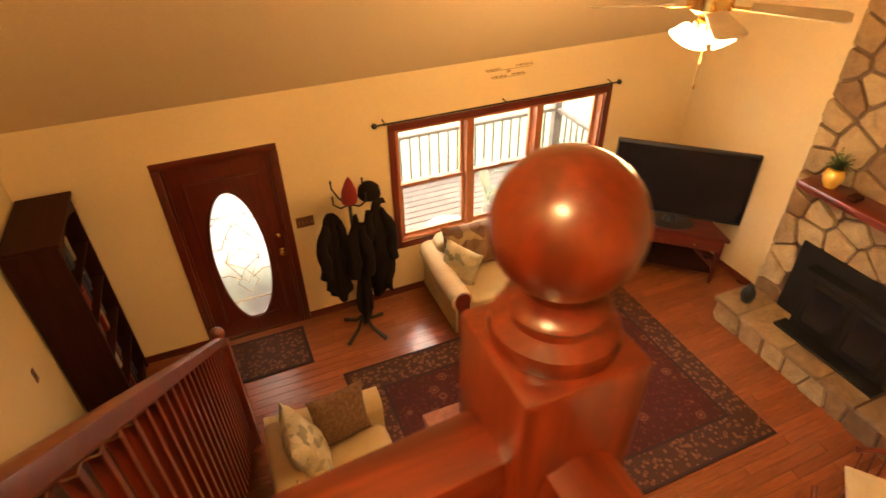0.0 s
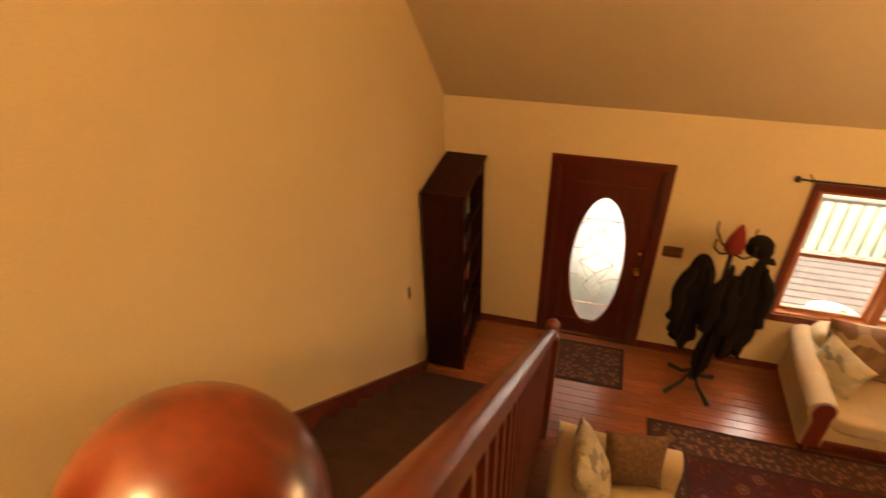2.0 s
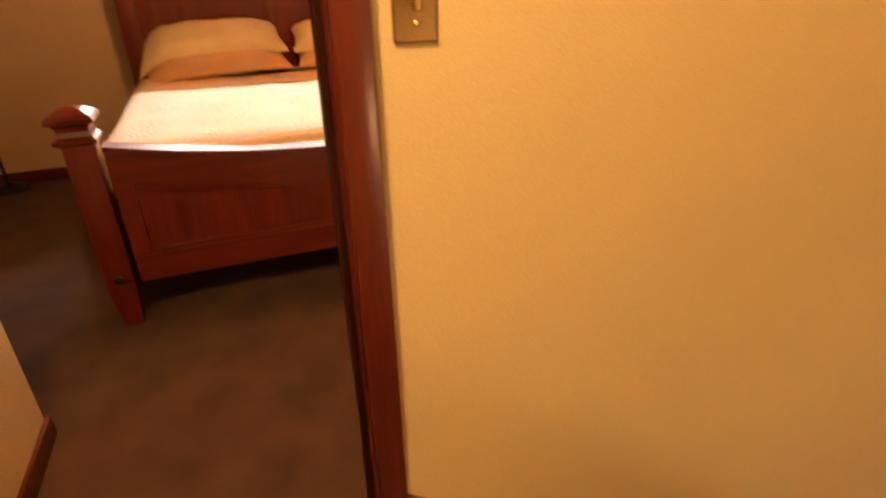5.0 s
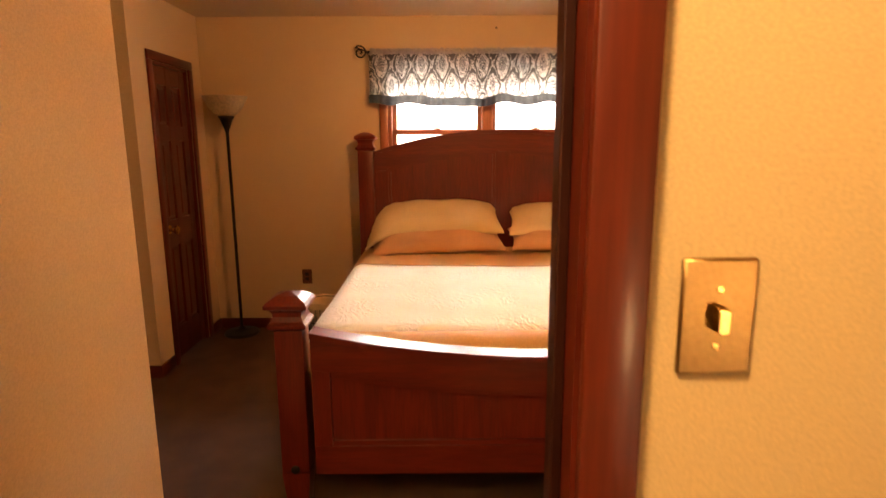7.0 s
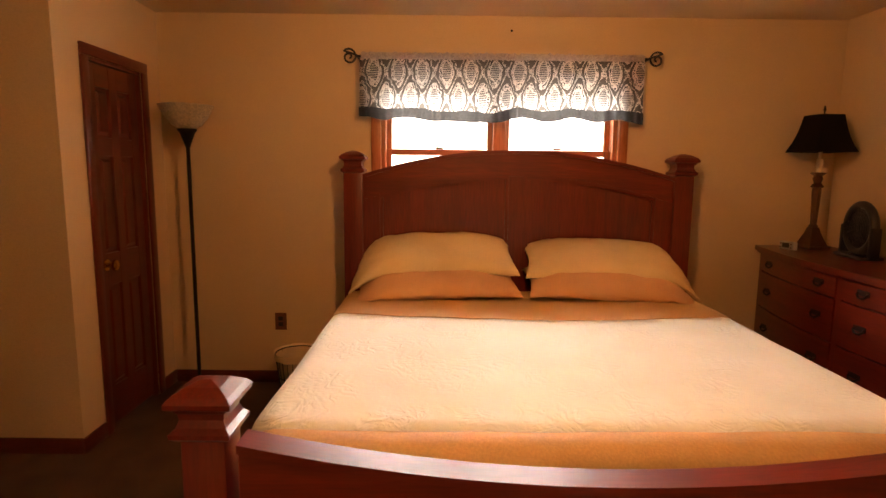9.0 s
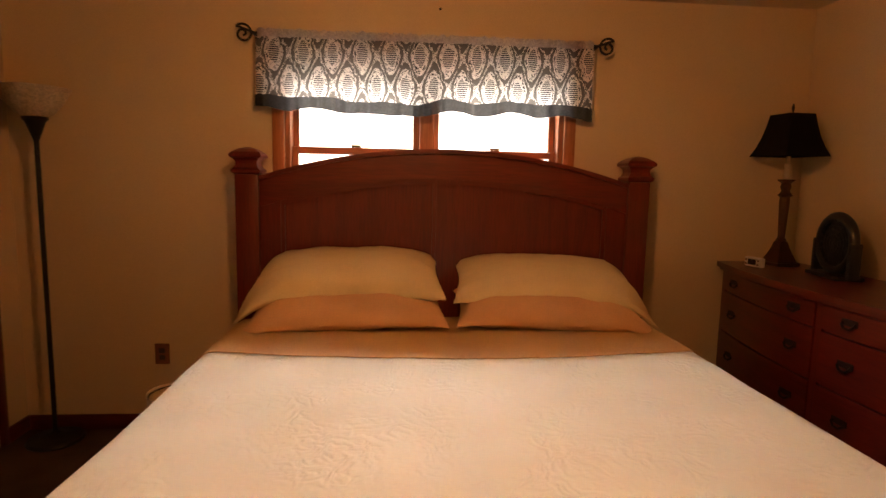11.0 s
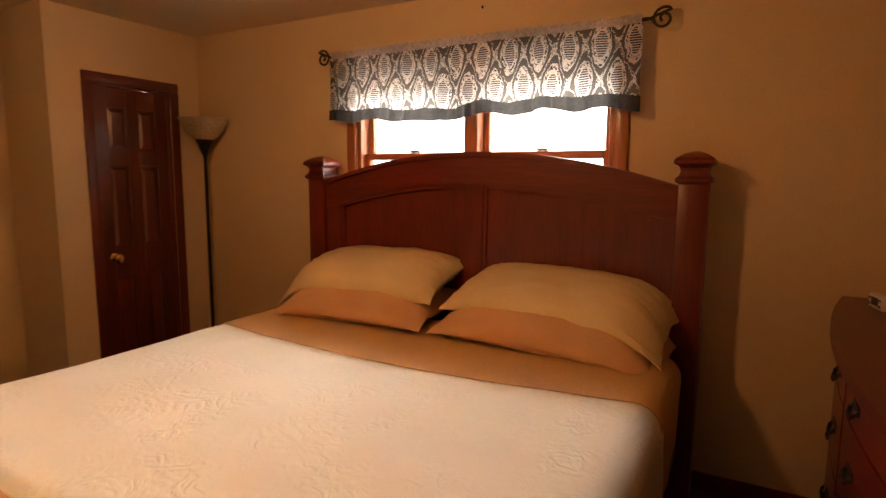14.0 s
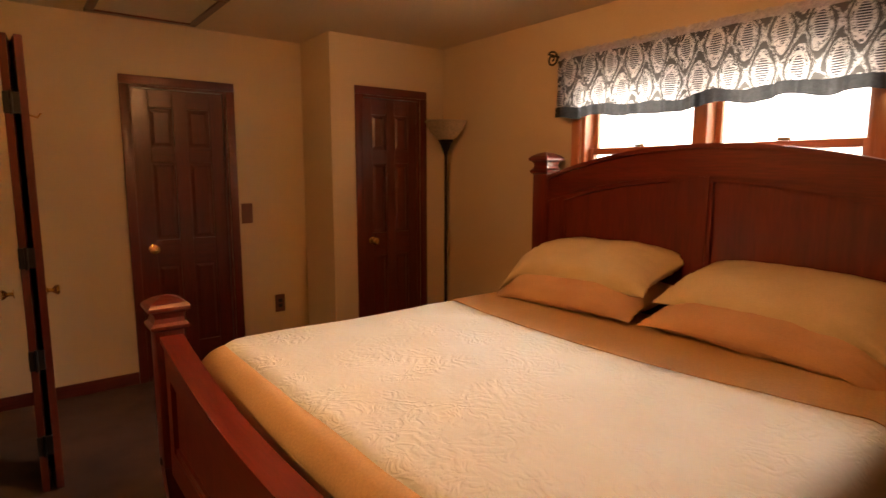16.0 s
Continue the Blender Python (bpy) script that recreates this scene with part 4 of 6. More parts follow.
for k in range(18):
    ob = new("deck_board", me)
    ob.parent = deck
    ob.matrix_basis = pose(1.8, YF + 0.23 + k * 0.14, ZF - 0.22)
prail = thing("porch_railing", pose(0, 0, 0), "weathered grey-brown porch railing with thin balusters", "railing")
PY = YF + 2.55
ZD = ZF - 0.20     # deck surface


def porch_bar(name, a, b):
    bm = bmesh.new()
    box(bm, a, b, 0.004)
    part(name, bm, "porch_rail", prail, sm=False)


porch_bar("top_rail", (-1.4, PY - 0.04, ZD + 0.82), (3.86, PY + 0.04, ZD + 0.87))
porch_bar("bottom_rail", (-1.4, PY - 0.025, ZD + 0.04), (3.86, PY + 0.025, ZD + 0.085))
for k in range(33):
    x = -1.25 + 0.155 * k
    porch_bar("baluster", (x - 0.014, PY - 0.014, ZD + 0.085), (x + 0.014, PY + 0.014, ZD + 0.82))
for x in (3.86, -1.52):
    porch_bar("post", (x, PY - 0.06, ZD), (x + 0.12, PY + 0.06, ZD + 2.6))
# the side rail comes back towards the house
porch_bar("top_rail", (3.88, YF + 0.2, ZD + 0.82), (3.96, PY - 0.06, ZD + 0.87))
porch_bar("bottom_rail", (3.895, YF + 0.2, ZD + 0.04), (3.945, PY - 0.06, ZD + 0.085))
for k in range(15):
    y = YF + 0.3 + 0.15 * k
    porch_bar("baluster", (3.906, y - 0.014, ZD + 0.085), (3.934, y + 0.014, ZD + 0.82))


def patio_table(x, y, r, h, mat_, label):
    t = thing("patio_table", pose(x, y, ZD), label, "table", "patio tables")
    bm = bmesh.new()
    lathe(bm, [(r - 0.01, h - 0.03), (r, h - 0.02), (r, h - 0.005), (r - 0.01, h)], seg=36)
    part("tabletop", bm, mat_, t)
    for k in range(4):
        a = math.pi / 4 + k * math.pi / 2
        bm = bmesh.new()
        tube(bm, [(math.cos(a) * r * 0.55, math.sin(a) * r * 0.55, h - 0.03), (math.cos(a) * r * 0.75, math.sin(a) * r * 0.75, 0)], 0.014)
        part("leg", bm, "black_metal", t)


patio_table(1.16, YF + 0.60, 0.27, 0.50, "porch_white", "small round white porch table")
patio_table(3.0, YF + 0.72, 0.48, 0.72, "porch_white", "large round pale porch table with dark rim")
mug = bmesh.new()
lathe(mug, [(0.035, 0), (0.04, 0.005), (0.04, 0.10), (0.034, 0.10), (0.034, 0.02)], (1.20, YF + 0.58, ZD + 0.50), 16)
solid("mug", mug, "yellow_glaze", "yellow mug on the small porch table", "mug")
ch = thing("patio_chair", pose(2.28, YF + 1.12, ZD, 0, 0, 60), "green-grey mesh patio chair with a metal frame", "chair")
bm = bmesh.new()
soft_box(bm, (-0.25, -0.25, 0.38), (0.25, 0.25, 0.43), n=6, power=6)
part("seat", bm, "chair_mesh", ch)
bm = bmesh.new()
soft_box(bm, (-0.25, 0.22, 0.42), (0.25, 0.27, 0.92), n=6, power=6)
bmesh.ops.rotate(bm, verts=bm.verts[:], cent=(0, 0.25, 0.42), matrix=Matrix.Rotation(radians(-18), 3, "X"))
part("backrest", bm, "chair_mesh", ch)
for s in (-1, 1):
    bm = bmesh.new()
    tube(bm, [(s * 0.27, -0.28, 0), (s * 0.27, -0.26, 0.55), (s * 0.27, -0.18, 0.62), (s * 0.27, 0.20, 0.62), (s * 0.27, 0.30, 0.5), (s * 0.27, 0.33, 0)], 0.014)
    part("arm_frame", bm, "chair_mesh", ch)

# ---- front door ----
fd = thing("door_4", pose(0, 0, 0), "dark red-brown wooden front door with an oval leaded glass", "door", kind="structure")
casing("", 1, YF, FD0, FD1, ZF, FDZ, 0.068, -1, "doorwood", "", fd)
OCX, OCZ, OA, OB = (FD0 + FD1) / 2, -1.98, 0.245, 0.745
bm = bmesh.new()
n = 64
yf, yb = YF + 0.03, YF + 0.075
rings = []
for y, inner in ((yf, False), (yf, True), (yb, True), (yb, False)):
    ring = []
    for i in range(n):
        a = 2 * math.pi * i / n
        c, s = math.cos(a), math.sin(a)
        if inner:
            p = (OCX + OA * c, OCZ + OB * s)
        else:
            hx, hz0, hz1 = (FD1 - FD0) / 2 - 0.022, OCZ - ZF - 0.02, FDZ - 0.004 - OCZ
            dx, dz = OA * c, OB * s
            k = min(hx / abs(dx) if abs(dx) > 1e-6 else 1e9, (hz1 / dz) if dz > 1e-6 else (hz0 / -dz) if dz < -1e-6 else 1e9)
            p = (OCX + dx * k, OCZ + dz * k)
        ring.append(bm.verts.new((p[0], y, p[1])))
    if not inner:
        for cx in (FD0 + 0.022, FD1 - 0.022):
            for cz in (ZF + 0.02, FDZ - 0.004):
                near = min(ring, key=lambda v: (v.co.x - cx) ** 2 + (v.co.z - cz) ** 2)
                near.co.x, near.co.z = cx, cz
    rings.append(ring)
for r0, r1 in zip(rings, rings[1:] + rings[:1]):
    for i in range(n):
        j = (i + 1) % n
        bm.faces.new((r0[i], r0[j], r1[j], r1[i]))
bmesh.ops.recalc_face_normals(bm, faces=bm.faces[:])
part("leaf", bm, "doorwood_z", fd, sm=False)
bm = bmesh.new()
tube(bm, [(OCX + (OA + 0.01) * math.cos(a), YF + 0.028, OCZ + (OB + 0.01) * math.sin(a)) for a in [2 * math.pi * i / 64 for i in range(65)]], 0.016)
part("oval_moulding", bm, "doorwood_z", fd)
for lo, hi in (((FD0 + 0.13, FDZ - 0.20), (FD1 - 0.13, FDZ - 0.18)), ((FD0 + 0.13, ZF + 0.20), (FD1 - 0.13, ZF + 0.22)),
               ((FD0 + 0.13, ZF + 0.22), (FD0 + 0.15, FDZ - 0.20)), ((FD1 - 0.15, ZF + 0.22), (FD1 - 0.13, FDZ - 0.20))):
    bm = bmesh.new()
    box(bm, (lo[0], YF + 0.018, lo[1]), (hi[0], YF + 0.0295, hi[1]), 0.004)
    part("panel_moulding", bm, "doorwood_z", fd)
bm = bmesh.new()
for y in (YF + 0.048, YF + 0.053):
    vs = [bm.verts.new((OCX + (OA + 0.004) * math.cos(2 * math.pi * i / 64), y, OCZ + (OB + 0.004) * math.sin(2 * math.pi * i / 64))) for i in range(64)]
    bm.faces.new(vs)
g = part("oval_glass", bm, "frosted", fd, "frosted bevelled oval glass", sm=False)
g.visible_shadow = False


def came(pts):
    bm = bmesh.new()
    tube(bm, [(OCX + x, YF + 0.043, OCZ + z) for x, z in pts], 0.0046, 6)
    part("came", bm, "brass", fd)


for sg in (1, -1):
    came([(0, 0.42 * sg), (0.10, 0.28 * sg), (0, 0.12 * sg), (-0.10, 0.28 * sg), (0, 0.42 * sg)])
    came([(0, 0.12 * sg), (0.16, 0.0), (0, -0.3 * sg), (-0.16, 0.0), (0, 0.12 * sg)])
    came([(sg * OA * 0.97, 0.16), (sg * 0.16, 0.16), (sg * 0.10, 0.28)])
    came([(sg * OA * 0.97, -0.16), (sg * 0.16, -0.16), (sg * 0.05, -0.24)])
    came([(sg * 0.2, 0.42), (sg * 0.12, 0.5), (0, 0.36)])
came([(-OA * 0.72, 0.5), (OA * 0.72, 0.5)])
came([(-OA * 0.72, -0.5), (OA * 0.72, -0.5)])
for lo, hi in (((FD0, YF, ZF), (FD0 + 0.024, YF + 0.149, FDZ - 0.02)), ((FD1 - 0.024, YF, ZF), (FD1, YF + 0.149, FDZ - 0.02)), ((FD0, YF, FDZ - 0.024), (FD1, YF + 0.149, FDZ))):
    bm = bmesh.new()
    box(bm, lo, hi)
    part("jamb", bm, "doorwood_z", fd, sm=False)
knob(fd, FD1 - 0.075, YF + 0.03, -1.98, -1)
bm = bmesh.new()
lathe(bm, [(0.028, 0), (0.028, 0.006), (0.014, 0.02), (0.012, 0.022)], seg=16)
bmesh.ops.rotate(bm, verts=bm.verts[:], matrix=Matrix.Rotation(radians(90), 3, "X"))
bmesh.ops.translate(bm, verts=bm.verts[:], vec=(FD1 - 0.075, YF + 0.03, -1.80))
part("deadbolt", bm, "brass", fd, "brass deadbolt")
bm = bmesh.new()
box(bm, (FD0, YF - 0.01, ZF - 0.01), (FD1, YF + 0.14, ZF + 0.02), 0.004)
part("threshold", bm, "doorwood_x", fd)


# ---- plates ----
def plate(name, axis, plane, side, p, z, w, h, mat_, label, cat, marks, mark_mat):
    d = thing(name, pose(0, 0, 0), label, cat)
    def slab(nm, p0, p1, za, zb, d0, d1, m, bev):
        bm = bmesh.new()
        q0, q1 = sorted((plane + side * d0, plane + side * d1))
        box(bm, (q0, p0, za) if axis == 0 else (p0, q0, za), (q1, p1, zb) if axis == 0 else (p1, q1, zb), bev)
        part(nm, bm, m, d)
    slab("cover_plate", p - w / 2, p + w / 2, z - h / 2, z + h / 2, 0.0, 0.007, mat_, 0.003)
    for mp, mz, mw, mh, out in marks:
        slab("switch_toggle" if out > 0.012 else "socket", p + mp - mw / 2, p + mp + mw / 2, z + mz - mh / 2, z + mz + mh / 2, 0.007, out, mark_mat, 0.001)


SOCK = [(0, 0.02, 0.032, 0.028, 0.009), (0, -0.02, 0.032, 0.028, 0.009)]
plate("light_switch", 0, XL, 1, 0.868, 1.337, 0.076, 0.122, "antique_brass", "antique brass light switch plate by the doorway", "light switch", [(0, 0, 0.011, 0.025, 0.022), (0, 0.03, 0.007, 0.007, 0.009), (0, -0.03, 0.007, 0.007, 0.009)], "brass")
plate("light_switch", 1, YF, -1, -0.605, -1.695, 0.17, 0.115, "brown_plate", "dark four-gang light switch plate by the front door", "light switch", [(k, 0, 0.011, 0.024, 0.018) for k in (-0.06, -0.02, 0.02, 0.06)], "antique_brass")
plate("light_switch", 1, YD, 1, -5.25, 1.155, 0.085, 0.15, "brown_plate", "dark brown wall plate beside the door", "light switch", [], "brown_plate")
plate("wall_outlet", 1, YD, 1, -5.48, 0.43, 0.08, 0.14, "brown_plate", "dark brown wall outlet near the corner", "outlet", SOCK, "black_plastic")
plate("wall_outlet", 0, XB, 1, -0.507, 0.435, 0.08, 0.12, "brown_plate", "dark brown wall outlet by the bed", "outlet", SOCK, "black_plastic")
plate("wall_outlet", 0, XL, 1, 4.272, -1.707, 0.05, 0.115, "brown_plate", "small dark wall plate at the foot of the stairs", "light switch", [(0, 0.0, 0.02, 0.03, 0.012)], "black_plastic")
bm = bmesh.new()
lathe(bm, [(0.006, 0), (0.008, 0.004), (0.003, 0.006)], seg=10)
bmesh.ops.rotate(bm, verts=bm.verts[:], matrix=Matrix.Rotation(radians(90), 3, "Y"))
bmesh.ops.translate(bm, verts=bm.verts[:], vec=(XB, 1.028, 2.365))
solid("nail", bm, "black_metal", "small dark nail in the bedroom wall", "nail")

# ---- bedroom window dressing ----
val = thing("valance", pose(0, 0, 0), "black and white damask valance with a sheer black hem", "valance")


def cloth_strip(name, mat_, za, zb, ya, yb, x, amp, n, nz, label):
    bm = bmesh.new()
    rows = []
    for i in range(n + 1):
        y = ya + (yb - ya) * i / n
        row = []
        for k in range(nz + 1):
            f = k / nz
            z0 = za(y) if callable(za) else za
            z1 = zb(y) if callable(zb) else zb
            z = z0 + (z1 - z0) * f
            hang = (2.19 - z) / 0.4
            dx = amp * (0.35 + 0.65 * hang) * (math.sin(y * 46 + 1.6 * math.sin(y * 9)) * 0.55 + 0.3 * math.sin(y * 103 + 2 * math.sin(y * 13)) * min(1.0, abs(hang - 0.45) * 2.2) + noise.noise(Vector((y * 7, z * 2, 0))) * 0.8)
            row.append(bm.verts.new((x + dx, y, z)))
        rows.append(row)
    for a, b in zip(rows, rows[1:]):
        for k in range(nz):
            bm.faces.new((a[k], b[k], b[k + 1], a[k + 1]))
    ob = part(name, bm, mat_, val, label)
    return ob


def hem(y):
    return 1.855 + 0.012 * math.sin(y * 5.0 + 0.5) + 0.022 * math.exp(-((y - 1.06) / 0.09) ** 2) + 0.006 * math.sin(y * 19)


cloth_strip("cloth", "damask", hem, 2.165, 0.06, 1.865, XB + 0.092, 0.022, 260, 14, "black and white damask cloth")
cloth_strip("heading", "sheer_white", 2.165, lambda y: 2.206 + 0.012 * noise.noise(Vector((y * 40, 0, 0))), 0.07, 1.86, XB + 0.092, 0.022, 260, 4, "gathered white heading")
cloth_strip("hem", "sheer_black", lambda y: hem(y) - 0.066 + 0.006 * math.sin(y * 23), hem, 0.055, 1.87, XB + 0.094, 0.024, 260, 5, "sheer black hem band")
bm = bmesh.new()
tube(bm, [(XB + 0.07, 0.055, 2.185), (XB + 0.07, 1.885, 2.185)], 0.009)
part("rod", bm, "black_metal", val)
for s, y0 in ((-1, 0.055), (1, 1.885)):
    pts = [(XB + 0.07, y0, 2.185)]
    cy, cz = y0 + s * 0.062, 2.18
    for i in range(30):
        a = math.pi * 0.35 - i * 0.34
        r = 0.052 * (1 - i / 34)
        pts.append((XB + 0.07, cy - s * r * math.cos(a + 1.2) * 1.0, cz + r * math.sin(a + 1.2)))
    bm = bmesh.new()
    tube(bm, pts, 0.0065)
    part("scroll_finial", bm, "black_metal", val, "curled black iron finial")
    bm = bmesh.new()
    tube(bm, [(XB, y0 + s * 0.01, 2.185), (XB + 0.07, y0 + s * 0.01, 2.185)], 0.007)
    part("bracket", bm, "black_metal", val)

# ---- attic hatch ----
ht = thing("attic_hatch", pose(0, 0, 0), "square attic hatch with dark red-brown trim", "hatch", kind="structure")
HA, HB2, HC, HD = -4.93, -4.28, -1.66, -0.90
for lo, hi in (((HA, HC, ZC - 0.016), (HB2, HC + 0.05, ZC - 0.001)), ((HA, HD - 0.05, ZC - 0.016), (HB2, HD, ZC - 0.001)), ((HA, HC + 0.05, ZC - 0.016), (HA + 0.05, HD - 0.05, ZC - 0.001)), ((HB2 - 0.05, HC + 0.05, ZC - 0.016), (HB2, HD - 0.05, ZC - 0.001))):
    bm = bmesh.new()
    box(bm, lo, hi, 0.003)
    part("trim", bm, "doorwood_x", ht)
bm = bmesh.new()
box(bm, (HA + 0.05, HC + 0.05, ZC - 0.006), (HB2 - 0.05, HD - 0.05, ZC - 0.001))
part("hatch_panel", bm, "ceiling_paint", ht)

# ---- torchiere ----
fl = thing("floor_lamp", pose(-6.59, -1.02, 0), "tall black floor lamp with a white glass bowl, unlit", "lamp")
bm = bmesh.new()
lathe(bm, [(0.135, 0), (0.14, 0.008), (0.13, 0.022), (0.09, 0.032), (0.03, 0.042), (0.014, 0.06)], seg=32)
part("base", bm, "black_metal", fl)
bm = bmesh.new()
lathe(bm, [(0.012, 0.05), (0.012, 1.62)], seg=12)
part("pole", bm, "black_metal", fl)
bm = bmesh.new()
lathe(bm, [(0.014, 1.60), (0.02, 1.62), (0.045, 1.69), (0.058, 1.705), (0.058, 1.715), (0.03, 1.72)], seg=24)
part("cup", bm, "black_metal", fl)
bm = bmesh.new()
lathe(bm, [(0.045, 1.716), (0.085, 1.735), (0.13, 1.79), (0.165, 1.86), (0.160, 1.86), (0.125, 1.795), (0.08, 1.742), (0.04, 1.722)], seg=36)
part("shade", bm, "lamp_bowl", fl, "white glass bowl")

# ---- wastebasket ----
wb_ = thing("wastebasket", pose(-6.48, -0.33, 0), "open wire wastebasket with a pale liner beside the bed", "wastebasket")
for k in range(24):
    a = 2 * math.pi * k / 24
    bm = bmesh.new()
    tube(bm, [(0.105 * math.cos(a), 0.105 * math.sin(a), 0.0), (0.14 * math.cos(a), 0.14 * math.sin(a), 0.30)], 0.0025, 5)
    part("wire", bm, "black_metal", wb_)
for z, r in ((0.004, 0.105), (0.15, 0.122), (0.30, 0.14)):
    bm = bmesh.new()
    tube(bm, [(r * math.cos(2 * math.pi * k / 24), r * math.sin(2 * math.pi * k / 24), z) for k in range(25)], 0.004, 6)
    part("ring", bm, "black_metal", wb_)
bm = bmesh.new()
lathe(bm, [(0.10, 0.008), (0.135, 0.29), (0.15, 0.315), (0.147, 0.27), (0.132, 0.28), (0.09, 0.02)], seg=20)
for v in bm.verts:
    v.co += Vector((noise.noise(v.co * 30), noise.noise(v.co * 30 + Vector((5, 0, 0))), noise.noise(v.co * 25))) * 0.008
part("liner", bm, "pillow_cream", wb_, "crumpled pale liner")

# ---- dresser ----
DX0, DX1, DZ = -6.715, -4.84, 1.0
dr = thing("dresser", pose(0, 0, 0), "red-brown wooden bow-front dresser with dark metal pulls", "dresser")


def bow(x, off=0.0):
    u = (x - (DX0 + DX1) / 2) / ((DX1 - DX0) / 2)
    return 2.70 - 0.11 * (1 - u * u) + off


def bow_board(name, xa, xb, za, zb, front, back, mat_, parent, n=16):
    bm = bmesh.new()
    xs = [xa + (xb - xa) * i / n for i in range(n + 1)]
    g = [[bm.verts.new((x, f(x), z)) for x in xs] for z in (za, zb) for f in (front, back)]
    f0, b0, f1, b1 = g
    for i in range(n):
        bm.faces.new((f0[i], f0[i + 1], f1[i + 1], f1[i]))
        bm.faces.new((b0[i + 1], b0[i], b1[i], b1[i + 1]))
        bm.faces.new((f1[i], f1[i + 1], b1[i + 1], b1[i]))
        bm.faces.new((f0[i + 1], f0[i], b0[i], b0[i + 1]))
    bm.faces.new((f0[0], f1[0], b1[0], b0[0]))
    bm.faces.new((f1[n], f0[n], b0[n], b1[n]))
    bmesh.ops.recalc_face_normals(bm, faces=bm.faces[:])
    return part(name, bm, mat_, parent)


bow_board("body", DX0 + 0.03, DX1 - 0.03, 0.10, DZ - 0.03, lambda x: bow(x, 0.045), lambda x: YR - 0.02, "bedwood_x", dr)
bow_board("top", DX0, DX1, DZ - 0.03, DZ, bow, lambda x: YR - 0.015, "cherry_x", dr, 24)
bow_board("top_moulding", DX0 + 0.012, DX1 - 0.012, DZ - 0.045, DZ - 0.0305, lambda x: bow(x, 0.016), lambda x: YR - 0.02, "bedwood_x", dr, 24)
bow_board("plinth", DX0 + 0.02, DX1 - 0.02, 0.06, 0.12, lambda x: bow(x, 0.03), lambda x: YR - 0.02, "bedwood_x", dr, 24)
for xx in (DX0 + 0.05, DX1 - 0.05):
    for yy in (2.77, YR - 0.07):
        bm = bmesh.new()
        lathe(bm, [(0.022, 0), (0.035, 0.03), (0.028, 0.065)], (xx, yy, 0), 14)
        part("foot", bm, "bedwood_z", dr)
DXM = (DX0 + DX1) / 2
cols = [(DX0 + 0.08, DXM - 0.025), (DXM + 0.025, DX1 - 0.08)]
for a, b in ((DX0 + 0.03, DX0 + 0.075), (DXM - 0.02, DXM + 0.02), (DX1 - 0.075, DX1 - 0.03)):
    bow_board("stile", a, b, 0.12, DZ - 0.046, lambda x: bow(x, 0.032), lambda x: bow(x, 0.05), "bedwood_z", dr, 3)
hs = [(0.845, 0.95), (0.61, 0.835), (0.37, 0.60), (0.13, 0.36)]
for xa, xb in cols:
    for za, zb in hs:
        d = bow_board("drawer", xa, xb, za, zb, lambda x: bow(x, 0.028), lambda x: bow(x, 0.05), "bedwood_x", dr, 8)
        for px in (xa + (xb - xa) * 0.17, xa + (xb - xa) * 0.84):
            py, pz = bow(px, 0.028), (za + zb) / 2
            bm = bmesh.new()
            tube(bm, [(px - 0.03, py, pz + 0.01), (px - 0.032, py - 0.009, pz), (px - 0.015, py - 0.014, pz - 0.014), (px + 0.015, py - 0.014, pz - 0.014), (px + 0.032, py - 0.009, pz), (px + 0.03, py, pz + 0.01)], 0.006, 6)
            box(bm, (px - 0.042, py - 0.004, pz - 0.004), (px + 0.042, py + 0.001, pz + 0.024), 0.003)
            part("pull", bm, "black_metal", d, "dark metal bail pull")

# ---- lamp, fan and clock on the dresser ----
tl = thing("table_lamp", pose(-6.575, 2.985, DZ, 0, 0, 6), "bronze candlestick lamp with a black square shade, unlit", "lamp")
bm = bmesh.new()
box(bm, (-0.075, -0.075, 0), (0.075, 0.075, 0.018), 0.004)
lathe(bm, [(0.062, 0.018), (0.05, 0.05), (0.032, 0.10), (0.024, 0.135)], sides=4)
part("base", bm, "bronze", tl, sm=False)
bm = bmesh.new()
lathe(bm, [(0.024, 0.135), (0.028, 0.145), (0.018, 0.155), (0.026, 0.36), (0.024, 0.385), (0.038, 0.395), (0.03, 0.405), (0.02, 0.42), (0.028, 0.445), (0.022, 0.462), (0.042, 0.478), (0.042, 0.484), (0.018, 0.486)], sides=8)
part("column", bm, "bronze", tl, sm=False)
bm = bmesh.new()
lathe(bm, [(0.018, 0.486), (0.018, 0.57), (0.012, 0.575), (0.012, 0.64)], seg=16)
part("candle_sleeve", bm, "pillow_cream", tl, "cream candle sleeve")
bm = bmesh.new()
prof = [(0.139, 0.612), (0.118, 0.662), (0.100, 0.72), (0.087, 0.78), (0.077, 0.842)]
lathe(bm, prof + [(r - 0.004, z) for r, z in prof[::-1]], sides=4)
bmesh.ops.delete(bm, geom=[f for f in bm.faces if len(f.verts) == 4 and abs(f.normal.z) > 0.99 and f.calc_area() > 0.02], context="FACES")
part("shade", bm, "dark_cloth", tl, "black pagoda-shaped shade", sm=False)
bm = bmesh.new()
tube(bm, [(0, 0, 0.63), (0, 0, 0.88)], 0.004, 6)
lathe(bm, [(0.004, 0.86), (0.009, 0.875), (0.004, 0.90)], seg=10)
part("finial", bm, "black_metal", tl)
fan = thing("desk_fan", pose(-6.17, 2.99, DZ, 0, 0, -8) @ Matrix.Scale(0.92, 4), "black round desk fan on the dresser", "fan")
bm = bmesh.new()
